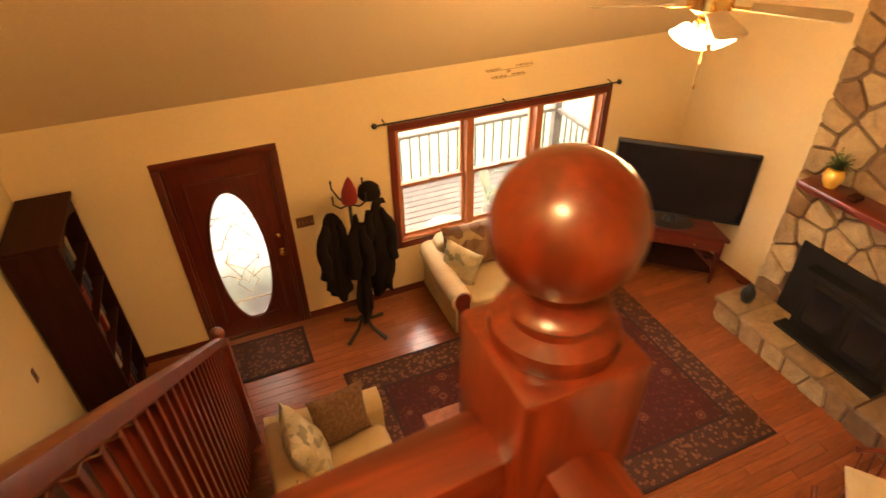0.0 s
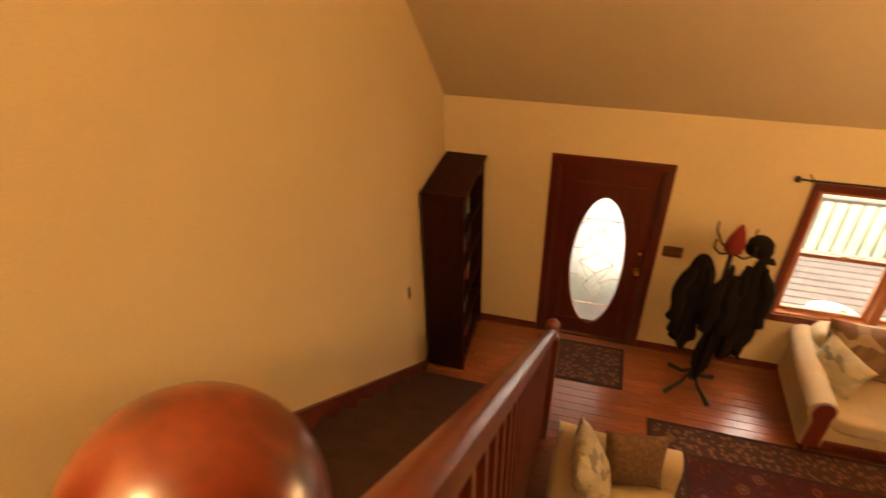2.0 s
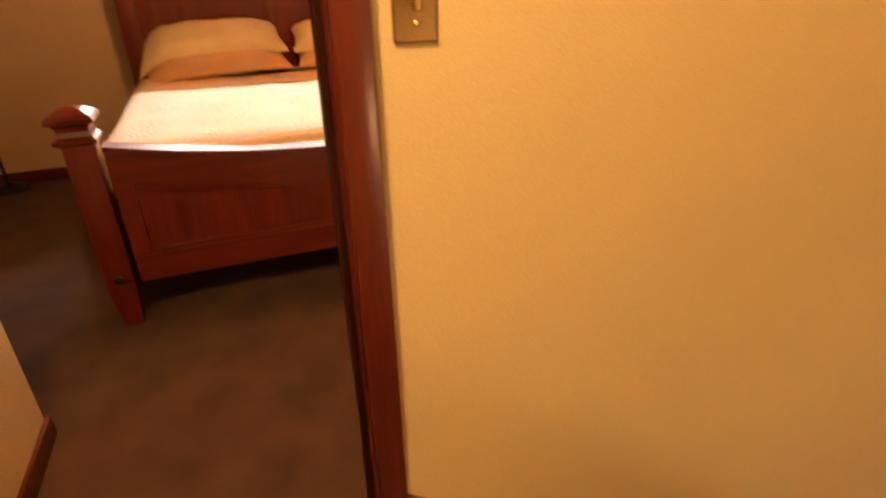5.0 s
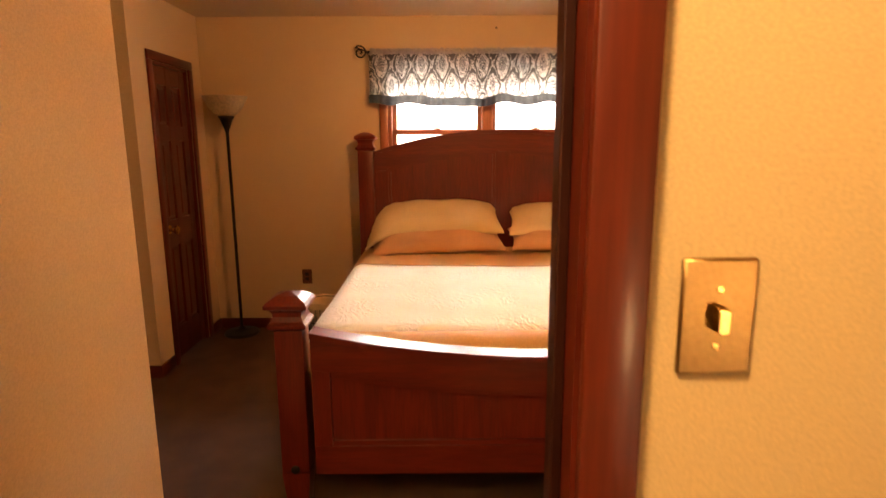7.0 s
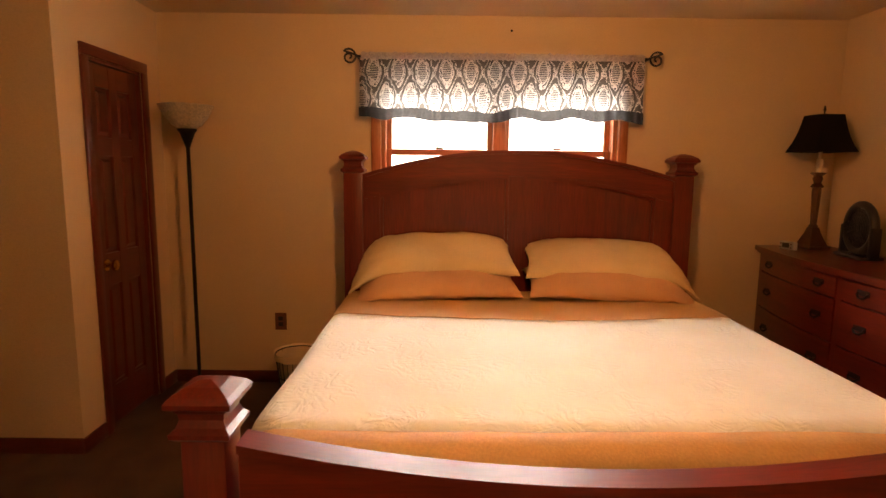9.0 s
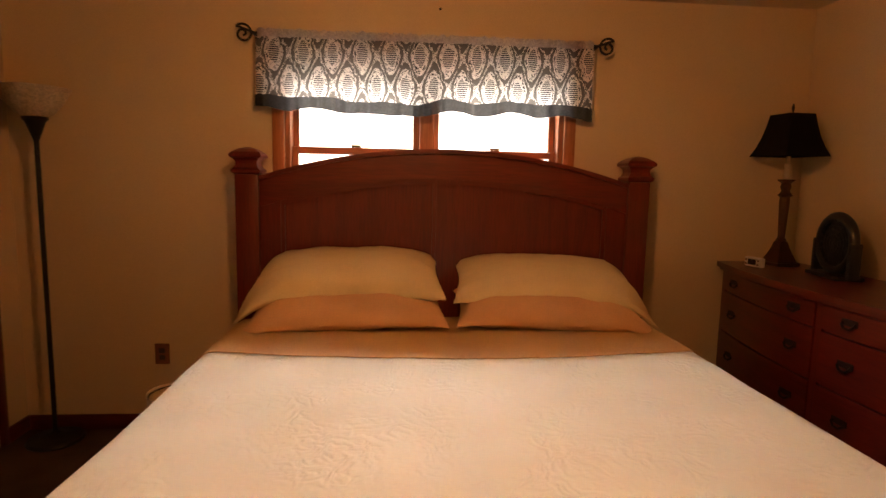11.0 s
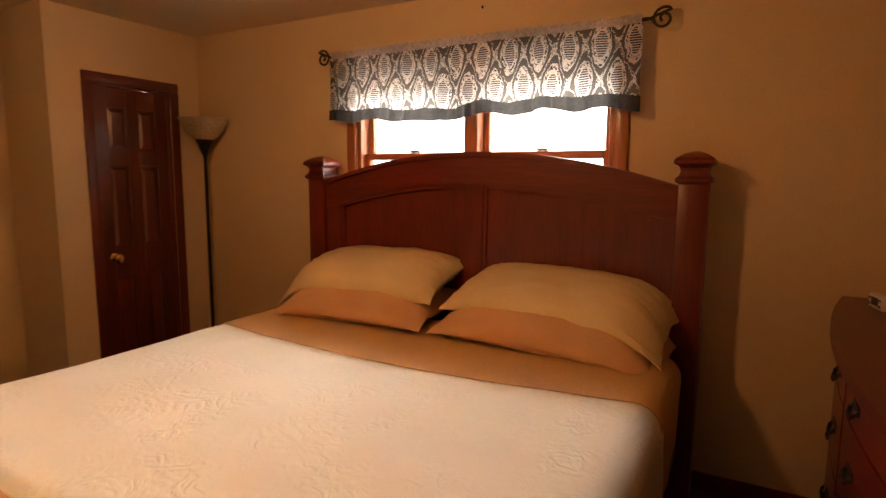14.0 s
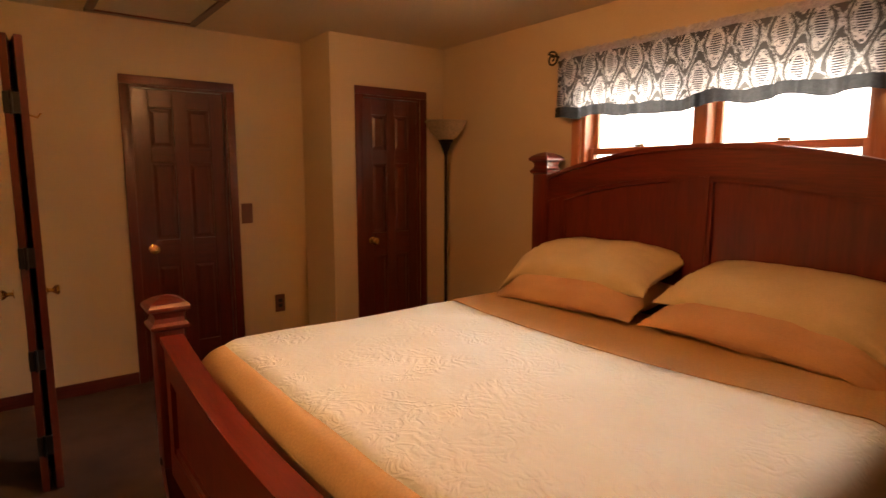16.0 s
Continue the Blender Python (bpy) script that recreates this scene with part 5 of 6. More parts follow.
tube(bm, [(0.145 * math.cos(2 * math.pi * k / 36), 0, 0.185 + 0.145 * math.sin(2 * math.pi * k / 36)) for k in range(37)], 0.026, 10)
part("housing", bm, "black_plastic", fan)
for k in range(1, 6):
    bm = bmesh.new()
    r = 0.024 * k
    tube(bm, [(r * math.cos(2 * math.pi * i / 28), -0.018, 0.185 + r * math.sin(2 * math.pi * i / 28)) for i in range(29)], 0.0035, 5)
    part("grille_ring", bm, "black_plastic", fan)
for k in range(10):
    a = math.pi * k / 10
    bm = bmesh.new()
    tube(bm, [(0.13 * math.cos(a), -0.016, 0.185 + 0.13 * math.sin(a)), (-0.13 * math.cos(a), -0.016, 0.185 - 0.13 * math.sin(a))], 0.003, 5)
    part("grille_spoke", bm, "black_plastic", fan)
bm = bmesh.new()
lathe(bm, [(0.12, 0), (0.125, 0.01), (0.125, 0.02), (0.04, 0.06)], (0, 0.0, 0.185), 28)
bmesh.ops.rotate(bm, verts=bm.verts[:], cent=(0, 0, 0.185), matrix=Matrix.Rotation(radians(-90), 3, "X"))
part("motor", bm, "black_plastic", fan)
bm = bmesh.new()
box(bm, (-0.15, -0.07, 0), (0.15, 0.07, 0.022), 0.008, 2)
for s in (-1, 1):
    box(bm, (s * 0.155 - 0.014, -0.03, 0.01), (s * 0.155 + 0.014, 0.03, 0.20), 0.006, 2)
part("base", bm, "black_plastic", fan)
ck = thing("alarm_clock", pose(-6.50, 2.79, DZ, 0, 0, 14), "small white digital clock with a dark display", "clock")
bm = bmesh.new()
box(bm, (-0.055, -0.016, 0), (0.055, 0.016, 0.052), 0.005, 2)
part("case", bm, "white_plastic", ck)
bm = bmesh.new()
box(bm, (-0.03, -0.0175, 0.012), (0.022, -0.0155, 0.042))
part("display", bm, "black_plastic", ck, "dark display")
for z in (0.014, 0.036):
    for x in (-0.043, 0.036):
        bm = bmesh.new()
        box(bm, (x - 0.006, -0.019, z - 0.004), (x + 0.006, -0.0155, z + 0.004), 0.001)
        part("button", bm, "brown_plate", ck)


# ---- great room ----
def floor_planks():
    meshes = {}
    rng = random.Random(4)
    fl_ = bpy.data.objects["floor_great_room"]
    W = 0.088
    y = 0.98
    while y < YF - 0.01:
        x = XL + 0.002
        first = rng.uniform(0.35, 1.5)
        while x < XR - 0.01:
            L = round(min(first, XR - 0.002 - x), 2)
            first = rng.choice((1.2, 1.5, 1.8))
            if L > 0.05:
                if L not in meshes:
                    bm = bmesh.new()
                    box(bm, (0, 0.0012, -0.012), (L - 0.002, W - 0.0012, 0.0), 0.0015)
                    meshes[L] = finish(bm, "floorboard")
                    meshes[L].materials.append(MATS["floorboard"])
                ob = new("floorboard", meshes[L])
                ob.parent = fl_
                ob.location = (x, y, ZF)
            x += max(L, 0.05)
        y += W


# rugs
def rug(name, x0, x1, y0, y1, mat_, label):
    bm = bmesh.new()
    box(bm, (x0, y0, ZF + 0.0005), (x1, y1, ZF + 0.010), 0.003)
    bmesh.ops.subdivide_edges(bm, edges=bm.edges[:], cuts=6, use_grid_fill=True)
    for v in bm.verts:
        if v.co.z > ZF + 0.005:
            v.co.z += 0.002 * noise.noise(v.co * 3)
    return solid(name, bm, mat_, label, "rug")


rug("area_rug", -0.62, 2.66, 2.33, 4.50, "area_rug", "large dark red floral rug with a tan border")
rug("door_mat", -1.72, -0.84, 4.77, 5.33, "door_rug", "small dark red patterned mat by the front door")

# bookcase
bk = thing("bookcase", pose(0, 0, 0), "tall dark wooden bookcase with books and odds and ends", "bookcase")
KX0, KX1, KY0, KY1, KZ = XL + 0.02, -2.37, 4.63, 5.40, ZF + 1.99


def bpart(name, lo, hi, m, parent, label="", bev=0.003):
    bm = bmesh.new()
    box(bm, lo, hi, bev)
    return part(name, bm, m, parent, label)


bpart("side_panel", (KX0, KY0, ZF), (KX1, KY0 + 0.022, KZ - 0.03), "dark_z", bk)
bpart("side_panel", (KX0, KY1 - 0.022, ZF), (KX1, KY1, KZ - 0.03), "dark_z", bk)
bpart("top_panel", (KX0, KY0 - 0.015, KZ - 0.03), (KX1 + 0.02, KY1 + 0.015, KZ), "dark_y", bk)
bpart("back_panel", (KX0, KY0 + 0.022, ZF + 0.02), (KX0 + 0.012, KY1 - 0.022, KZ - 0.03), "dark_z", bk)
bpart("plinth", (KX0 + 0.012, KY0 + 0.022, ZF), (KX1 - 0.02, KY1 - 0.022, ZF + 0.08), "dark_y", bk)
arch = bmesh.new()
quad_prism(arch, [(KY0 + 0.022, KZ - 0.031), (KY0 + 0.022, KZ - 0.16)] + [(KY0 + 0.022 + (KY1 - KY0 - 0.044) * i / 10, KZ - 0.16 + 0.09 * math.sin(math.pi * i / 10)) for i in range(1, 10)] + [(KY1 - 0.022, KZ - 0.16), (KY1 - 0.022, KZ - 0.031)], 0, KX1 - 0.02, KX1 - 0.001)
part("arched_valance", arch, "dark_y", bk)
rng = random.Random(11)
BOOKC = [(0.25, 0.03, 0.02), (0.05, 0.06, 0.10), (0.35, 0.25, 0.14), (0.05, 0.03, 0.02), (0.40, 0.34, 0.24), (0.04, 0.07, 0.04)]
for i, c in enumerate(BOOKC):
    plain("book_%d" % i, c, 0.7)
for k in range(5):
    z = ZF + 0.08 + 0.36 * k
    bpart("shelf", (KX0 + 0.012, KY0 + 0.022, z), (KX1 - 0.015, KY1 - 0.022, z + 0.018), "dark_y", bk)
    y = KY0 + 0.05
    while y < KY1 - 0.1:
        w = rng.uniform(0.02, 0.05)
        h = rng.uniform(0.17, 0.27)
        if rng.random() < 0.75:
            b_ = bmesh.new()
            dp = rng.uniform(0.14, 0.2)
            box(b_, (KX0 + 0.08, y, z + 0.018), (KX0 + 0.10 + dp, y + w, z + 0.018 + h), 0.003)
            solid("book", b_, "book_%d" % rng.randrange(6), "book standing on the dark bookcase shelf", "book", "books in the bookcase")
        y += w + rng.choice((0.001, 0.001, 0.03))

# coat rack
cr = thing("coat_rack", pose(-0.24, 5.0, ZF), "black metal coat rack standing by the front door", "coat rack")
bm = bmesh.new()
lathe(bm, [(0.018, 0.10), (0.018, 1.72), (0.03, 1.74), (0.018, 1.78), (0.008, 1.80)], seg=14)
part("pole", bm, "black_metal", cr)
for k in range(4):
    a = radians(35 + 90 * k)
    bm = bmesh.new()
    tube(bm, [(0.012 * math.cos(a), 0.012 * math.sin(a), 0.22), (0.10 * math.cos(a), 0.10 * math.sin(a), 0.10), (0.28 * math.cos(a), 0.28 * math.sin(a), 0.015)], [0.016, 0.018, 0.024], 8)
    part("foot", bm, "black_metal", cr)
    bm = bmesh.new()
    tube(bm, [(0.01 * math.cos(a), 0.01 * math.sin(a), 1.56), (0.12 * math.cos(a), 0.12 * math.sin(a), 1.58), (0.20 * math.cos(a), 0.20 * math.sin(a), 1.66), (0.20 * math.cos(a), 0.20 * math.sin(a), 1.74)], 0.008, 8)
    part("hook", bm, "black_metal", cr)


def coat(x, y, z0, z1, w, label, mat_, seed):
    """A hanging coat: shoulders, folds and a ragged hem."""
    bm = bmesh.new()
    n, k = 30, 18
    rings = []
    for j in range(k + 1):
        f = j / k
        z = z1 + (z0 - z1) * f
        r = w * (0.22 + 0.78 * min(1, f * 2.4) ** 0.55) * (1 + 0.16 * math.sin(f * 6 + seed)) * (1 - 0.35 * max(0, f - 0.7))
        ring = []
        for i in range(n):
            a = 2 * math.pi * i / n
            fold = 1 + 0.26 * f * math.sin(a * 5 + seed + 2 * f) + 0.45 * noise.noise(Vector((math.cos(a) * 2 + seed, math.sin(a) * 2, z * 3)))
            zz = z + 0.09 * math.sin(a * 2 + seed) * max(0, f - 0.6) * 2.5
            ring.append(bm.verts.new((x + r * fold * math.cos(a), y + r * 0.55 * fold * math.sin(a), zz)))
        rings.append(ring)
    for a, b in zip(rings, rings[1:]):
        for i in range(n):
            j2 = (i + 1) % n
            bm.faces.new((a[i], a[j2], b[j2], b[i]))
    bm.faces.new(rings[0])
    bm.faces.new(rings[-1][::-1])
    # slack sleeves
    for sd in (-1, 1):
        pts, rad = [], []
        for k2 in range(9):
            f = k2 / 8
            pts.append((x + sd * w * (0.55 + 0.55 * min(1, f * 2.2)) + 0.012 * math.sin(f * 9 + seed), y - 0.02 - 0.03 * f, z1 - 0.10 - 0.56 * f))
            rad.append(0.030 + 0.026 * min(1, f * 3) + 0.007 * math.sin(f * 14 + seed * sd))
        tube(bm, pts, rad, 12)
    bmesh.ops.recalc_face_normals(bm, faces=bm.faces[:])
    return solid("coat", bm, mat_, label, "coat", "coats on the rack")


coat(-0.44, 4.97, ZF + 0.62, ZF + 1.53, 0.105, "dark coat hanging from the coat rack", "dark_cloth", 1)
coat(-0.22, 4.91, ZF + 0.30, ZF + 1.50, 0.062, "long dark coat hanging from the coat rack", "dark_cloth", 2.3)
coat(0.0, 5.02, ZF + 0.48, ZF + 1.54, 0.11, "dark jacket hanging from the coat rack", "dark_cloth", 4.1)
bm = bmesh.new()
lathe(bm, [(0.07, -0.02), (0.075, 0.02), (0.065, 0.09), (0.036, 0.17), (0.010, 0.22)], (-0.24, 4.98, ZF + 1.62), 20)
for v in bm.verts:
    v.co.x += 0.05 * (v.co.z - ZF - 1.62)
solid("knit_cap", bm, "red_cloth", "red knitted cap on top of the coat rack", "cap")
bm = bmesh.new()
lathe(bm, [(0.10, 0.0), (0.105, 0.03), (0.095, 0.09), (0.055, 0.13), (0.01, 0.14)], (-0.05, 5.0, ZF + 1.60), 22)
box(bm, (-0.06, 4.83, ZF + 1.60), (0.05, 4.92, ZF + 1.612), 0.004)
solid("ball_cap", bm, "dark_cloth", "black cap hanging on the coat rack", "cap")


# sofas
def sofa(name, m, w, label, seats, arm_h=0.64, dark_face=True):
    """A sofa along x, its back at +y, with rolled arms."""
    s = thing(name, m, label, "sofa", "sofas")
    d = 0.92
    bm = bmesh.new()
    box(bm, (-w / 2 + 0.08, -d / 2 + 0.06, 0.12), (w / 2 - 0.08, d / 2 - 0.02, 0.30), 0.03, 3)
    part("base", bm, "sofa_cloth", s)
    bm = bmesh.new()
    box(bm, (-w / 2 + 0.06, -d / 2 + 0.035, 0.08), (w / 2 - 0.06, -d / 2 + 0.07, 0.17), 0.008, 2)
    part("front_rail", bm, "cherry_x", s, "red-brown wooden front rail")
    bm = bmesh.new()
    soft_box(bm, (-w / 2 + 0.14, d / 2 - 0.24, 0.2), (w / 2 - 0.14, d / 2, 0.80), n=10, power=8)
    part("backrest", bm, "sofa_cloth", s)
    sw = (w - 0.44) / seats
    for k in range(seats):
        bm = bmesh.new()
        x0 = -w / 2 + 0.22 + sw * k
        soft_box(bm, (x0 + 0.004, -d / 2 + 0.03, 0.28), (x0 + sw - 0.004, d / 2 - 0.2, 0.46), n=10, power=7)
        part("seat_cushion", bm, "sofa_cloth", s)
    for sg in (-1, 1):
        xc = sg * (w / 2 - 0.13)
        bm = bmesh.new()
        pts = [(-0.085, 0.12), (0.085, 0.12), (0.085, 0.42)]
        pts += [(0.11 * math.cos(a) + sg * 0.02, arm_h - 0.11 + 0.11 * math.sin(a)) for a in [math.radians(q) for q in range(-30, 211, 20)]]
        pts += [(-0.085, 0.42)]
        v0, rows = None, []
        nseg = 10
        for i in range(nseg + 1):
            y = -d / 2 + 0.02 + (d - 0.04) * i / nseg
            up = 0.10 * max(0, i / nseg - 0.45) ** 1.0
            rows.append([bm.verts.new((xc + px, y, pz + (up if pz > 0.4 else 0))) for px, pz in pts])
        for a, b in zip(rows, rows[1:]):
            for i in range(len(pts)):
                j = (i + 1) % len(pts)
                bm.faces.new((a[i], a[j], b[j], b[i]))
        bm.faces.new(rows[0][::-1])
        bm.faces.new(rows[-1])
        bmesh.ops.recalc_face_normals(bm, faces=bm.faces[:])
        part("arm", bm, "sofa_cloth", s)
        if dark_face:
            bm = bmesh.new()
            quad_prism(bm, [(xc + px * 0.72, 0.14 if pz < 0.2 else 0.08 + (pz - 0.08) * 0.985) for px, pz in pts], 1, -d / 2 + 0.002, -d / 2 + 0.019)
            part("arm_facing", bm, "cherry_z", s, "carved red-brown wooden arm facing", sm=False)
        for yy in (-d / 2 + 0.07, d / 2 - 0.08):
            bm = bmesh.new()
            lathe(bm, [(0.022, 0), (0.035, 0.03), (0.03, 0.13)], (xc, yy, 0), 12)
            part("foot", bm, "cherry_z", s)
    return s


def cushion(x, y, z, size, m_rot, mat_, label, thick=0.16, seed=0):
    bm = bmesh.new()
    bmesh.ops.create_cube(bm, size=2.0)
    bmesh.ops.subdivide_edges(bm, edges=bm.edges[:], cuts=13, use_grid_fill=True)
    for v in bm.verts:
        u, q, s = v.co.x, v.co.z, v.co.y
        prof = max(0.0, 1 - abs(u) ** 2.6) ** 0.5 * max(0.0, 1 - abs(q) ** 2.6) ** 0.5
        pin = 1 - 0.10 * (1 - q * q) * abs(u) ** 3
        pin2 = 1 - 0.10 * (1 - u * u) * abs(q) ** 3
        v.co = Vector((u * size[0] / 2 * pin, s * (0.03 + prof) * thick / 2 * (1 + 0.15 * noise.noise(Vector((u * 2 + seed, q * 2, 0)))), q * size[1] / 2 * pin2))
    ob = solid("cushion", bm, mat_, label, "cushion", "sofa cushions")
    ob.matrix_world = pose(x, y, z) @ m_rot
    return ob


SY = 4.90
sofa("sofa", pose(1.62, SY, ZF), 2.20, "cream fabric sofa with wooden trim below the window", 2)
for k, x in enumerate((0.98, 1.60, 2.20)):
    cushion(x, SY + 0.14, ZF + 0.73, (0.62, 0.52), pose(0, 0, 0, -14, 2 - 2 * k, 0), "patterned_brown", "large brown patterned back cushion on the sofa", 0.2, k)
cushion(1.63, SY - 0.05, ZF + 0.66, (0.46, 0.44), pose(0, 0, 0, -22, -6, 4), "rose_cloth", "dusty rose square cushion on the sofa", 0.16, 5)
cushion(0.80, SY - 0.02, ZF + 0.65, (0.44, 0.42), pose(0, 0, 0, -10, 10, -55), "floral_cream", "cream floral cushion leaning on the sofa arm", 0.15, 6)
cushion(2.36, SY - 0.05, ZF + 0.66, (0.44, 0.42), pose(0, 0, 0, -14, -8, 50), "tweed_brown", "brown cushion leaning on the sofa arm", 0.15, 7)
sofa("loveseat", pose(-0.93, 2.93, ZF, 0, 0, 90), 1.62, "cream fabric loveseat beside the stair rail", 2, 0.66, False)
cushion(-1.12, 3.28, ZF + 0.74, (0.56, 0.52), pose(0, 0, 0, 0, 0, 90) @ pose(0, 0, 0, -24, 8, 0), "floral_cream", "cream floral patchwork cushion on the loveseat", 0.2, 8)
cushion(-0.83, 3.50, ZF + 0.68, (0.46, 0.44), pose(0, 0, 0, -20, 4, 12), "tweed_brown", "dark brown tweed cushion on the loveseat", 0.15, 9)
cushion(-1.12, 2.62, ZF + 0.74, (0.56, 0.52), pose(0, 0, 0, 0, 0, 90) @ pose(0, 0, 0, -24, -8, 0), "floral_cream", "cream floral patchwork cushion on the loveseat", 0.2, 10)

# trunk table
tr = thing("trunk_table", pose(0, 0, 0), "low red-brown wooden trunk used as a coffee table", "coffee table")
TX0, TX1, TY0, TY1, TZ = -0.20, 0.28, 2.42, 3.42, ZF + 0.45
bpart("body", (TX0 + 0.015, TY0 + 0.015, ZF + 0.03), (TX1 - 0.015, TY1 - 0.015, TZ - 0.06), "cherry_y", tr)
for k in range(3):
    a = TX0 + (TX1 - TX0) * k / 3
    bpart("lid_board", (a + 0.001, TY0, TZ - 0.06), (a + (TX1 - TX0) / 3 - 0.001, TY1, TZ), "trunk_top", tr, "", 0.004)
for y in (TY0 + 0.22, TY1 - 0.22):
    bpart("iron_strap", (TX0 - 0.003, y - 0.02, TZ - 0.055), (TX1 + 0.003, y + 0.02, TZ + 0.004), "black_metal", tr, "dark studded iron strap", 0.001)
    for k in range(6):
        x = TX0 + 0.04 + (TX1 - TX0 - 0.08) * k / 5
        bm = bmesh.new()
        lathe(bm, [(0.008, 0), (0.006, 0.004), (0.002, 0.006)], (x, y, TZ + 0.003), 8)
        part("stud", bm, "antique_brass", tr)
for x in (TX0 + 0.04, TX1 - 0.04):
    for y in (TY0 + 0.05, TY1 - 0.05):
        bpart("foot", (x - 0.025, y - 0.025, ZF + 0.010), (x + 0.025, y + 0.025, ZF + 0.03), "cherry_z", tr)

# television on its corner stand
M = pose(3.30, 4.64, ZF, 0, 0, -42.5)
st = thing("tv_stand", M @ pose(0, 0.10, 0), "dark red-brown wooden corner television stand with a low shelf", "tv stand")


def trap(name, z0, z1, wf, wb, yf_, yb_, mat_, parent):
    bm = bmesh.new()
    quad_prism(bm, [(-wf / 2, yf_), (wf / 2, yf_), (wb / 2, yb_), (-wb / 2, yb_)], 2, z0, z1)
    return part(name, bm, mat_, parent, sm=False)


trap("top", 0.60, 0.64, 1.28, 0.7, -0.30, 0.26, "cherry_x", st)
trap("apron", 0.44, 0.599, 1.20, 0.62, -0.27, 0.22, "cherry_x", st)
trap("shelf", 0.14, 0.17, 1.18, 0.62, -0.26, 0.22, "dark_x", st)
for x, y in ((-0.57, -0.24), (0.57, -0.24), (-0.28, 0.19), (0.28, 0.19)):
    bm = bmesh.new()
    lathe(bm, [(0.022, 0), (0.03, 0.04), (0.026, 0.14), (0.034, 0.3), (0.036, 0.44)], (x, y, 0), 12)
    part("leg", bm, "cherry_z", st)
for x in (-0.3, 0.3):
    bm = bmesh.new()
    box(bm, (x - 0.26, -0.282, 0.46), (x + 0.26, -0.271, 0.585), 0.004)
    d = part("drawer", bm, "cherry_x", st)
    bm = bmesh.new()
    lathe(bm, [(0.006, 0), (0.006, 0.012), (0.014, 0.018), (0.010, 0.026)], seg=12)
    bmesh.ops.rotate(bm, verts=bm.verts[:], matrix=Matrix.Rotation(radians(90), 3, "X"))
    bmesh.ops.translate(bm, verts=bm.verts[:], vec=(x, -0.282, 0.52))
    part("drawer_knob", bm, "antique_brass", d)
tv = thing("television", M @ pose(0, 0, 0.64), "large flat black television, switched off, on the corner stand", "television")
bm = bmesh.new()
box(bm, (-0.71, -0.03, 0.10), (0.71, 0.03, 0.93), 0.006, 2)
box(bm, (-0.45, 0.03, 0.18), (0.45, 0.07, 0.75), 0.01, 2)
part("housing", bm, "black_plastic", tv)
bm = bmesh.new()
box(bm, (-0.685, -0.0325, 0.135), (0.685, -0.029, 0.905))
part("screen", bm, "tv_screen", tv, "glossy black screen", sm=False)
bm = bmesh.new()
lathe(bm, [(0.16, 0), (0.165, 0.008), (0.05, 0.018), (0.03, 0.10), (0.03, 0.12)], seg=28)
for v in bm.verts:
    v.co.x *= 1.6
part("foot", bm, "black_plastic", tv)
bm = bmesh.new()
lathe(bm, [(0.015, 0), (0.02, 0.02), (0.012, 0.06), (0.015, 0.075)], seg=12)
o = solid("silver_ornament", bm, "chrome", "small silver ornament beside the television", "ornament")
o.matrix_world = M @ pose(-0.28, -0.12, 0.641)

# ---- fireplace ----
CX, CY0, CY1 = 3.70, 0.9, 3.67
fp = thing("fireplace", pose(0, 0, 0), "tall fieldstone fireplace with a raised stone hearth", "fireplace", kind="structure")
bpart("chimney_core", (CX + 0.03, CY0, ZF), (XR, CY1 - 0.02, 3.6), "mortar", fp, bev=0)
IY0, IY1, IZ0, IZ1 = 1.95, 3.36, ZF + 0.30, -1.82


def stone(parent, pts, depth, axis, base, sign, rng):
    """An irregular stone: a polygon with a rounded, uneven face."""
    c = (sum(p[0] for p in pts) / len(pts), sum(p[1] for p in pts) / len(pts))
    bm = bmesh.new()
    rings = []
    for sc, dp in ((0.985, 0.0), (0.985, depth * 0.75), (0.93, depth), (0.0, depth * rng.uniform(1.0, 1.15))):
        ring = []
        for p in pts:
            q = [c[0] + (p[0] - c[0]) * sc, c[1] + (p[1] - c[1]) * sc]
            q.insert(axis, base + sign * dp)
            ring.append(q)
        rings.append(ring if sc else [ring[0]])
    vv = [[bm.verts.new(q) for q in r] for r in rings]
    n = len(pts)
    for a, b in zip(vv[:2], vv[1:3]):
        for i in range(n):
            bm.faces.new((a[i], a[(i + 1) % n], b[(i + 1) % n], b[i]))
    for i in range(n):
        bm.faces.new((vv[2][i], vv[2][(i + 1) % n], vv[3][0]))
    bmesh.ops.recalc_face_normals(bm, faces=bm.faces[:])
    return part("stone", bm, "field_stone", parent)


def cut(poly, px, py, nx, ny):
    """The part of a polygon that lies behind the line through (px, py) with normal (nx, ny)."""
    out = []
    for k in range(len(poly)):
        a, b = poly[k], poly[(k + 1) % len(poly)]
        da, db = (a[0] - px) * nx + (a[1] - py) * ny, (b[0] - px) * nx + (b[1] - py) * ny
        if da <= 0:
            out.append(a)
        if da * db < 0:
            f = da / (da - db)
            out.append((a[0] + (b[0] - a[0]) * f, a[1] + (b[1] - a[1]) * f))
    return out


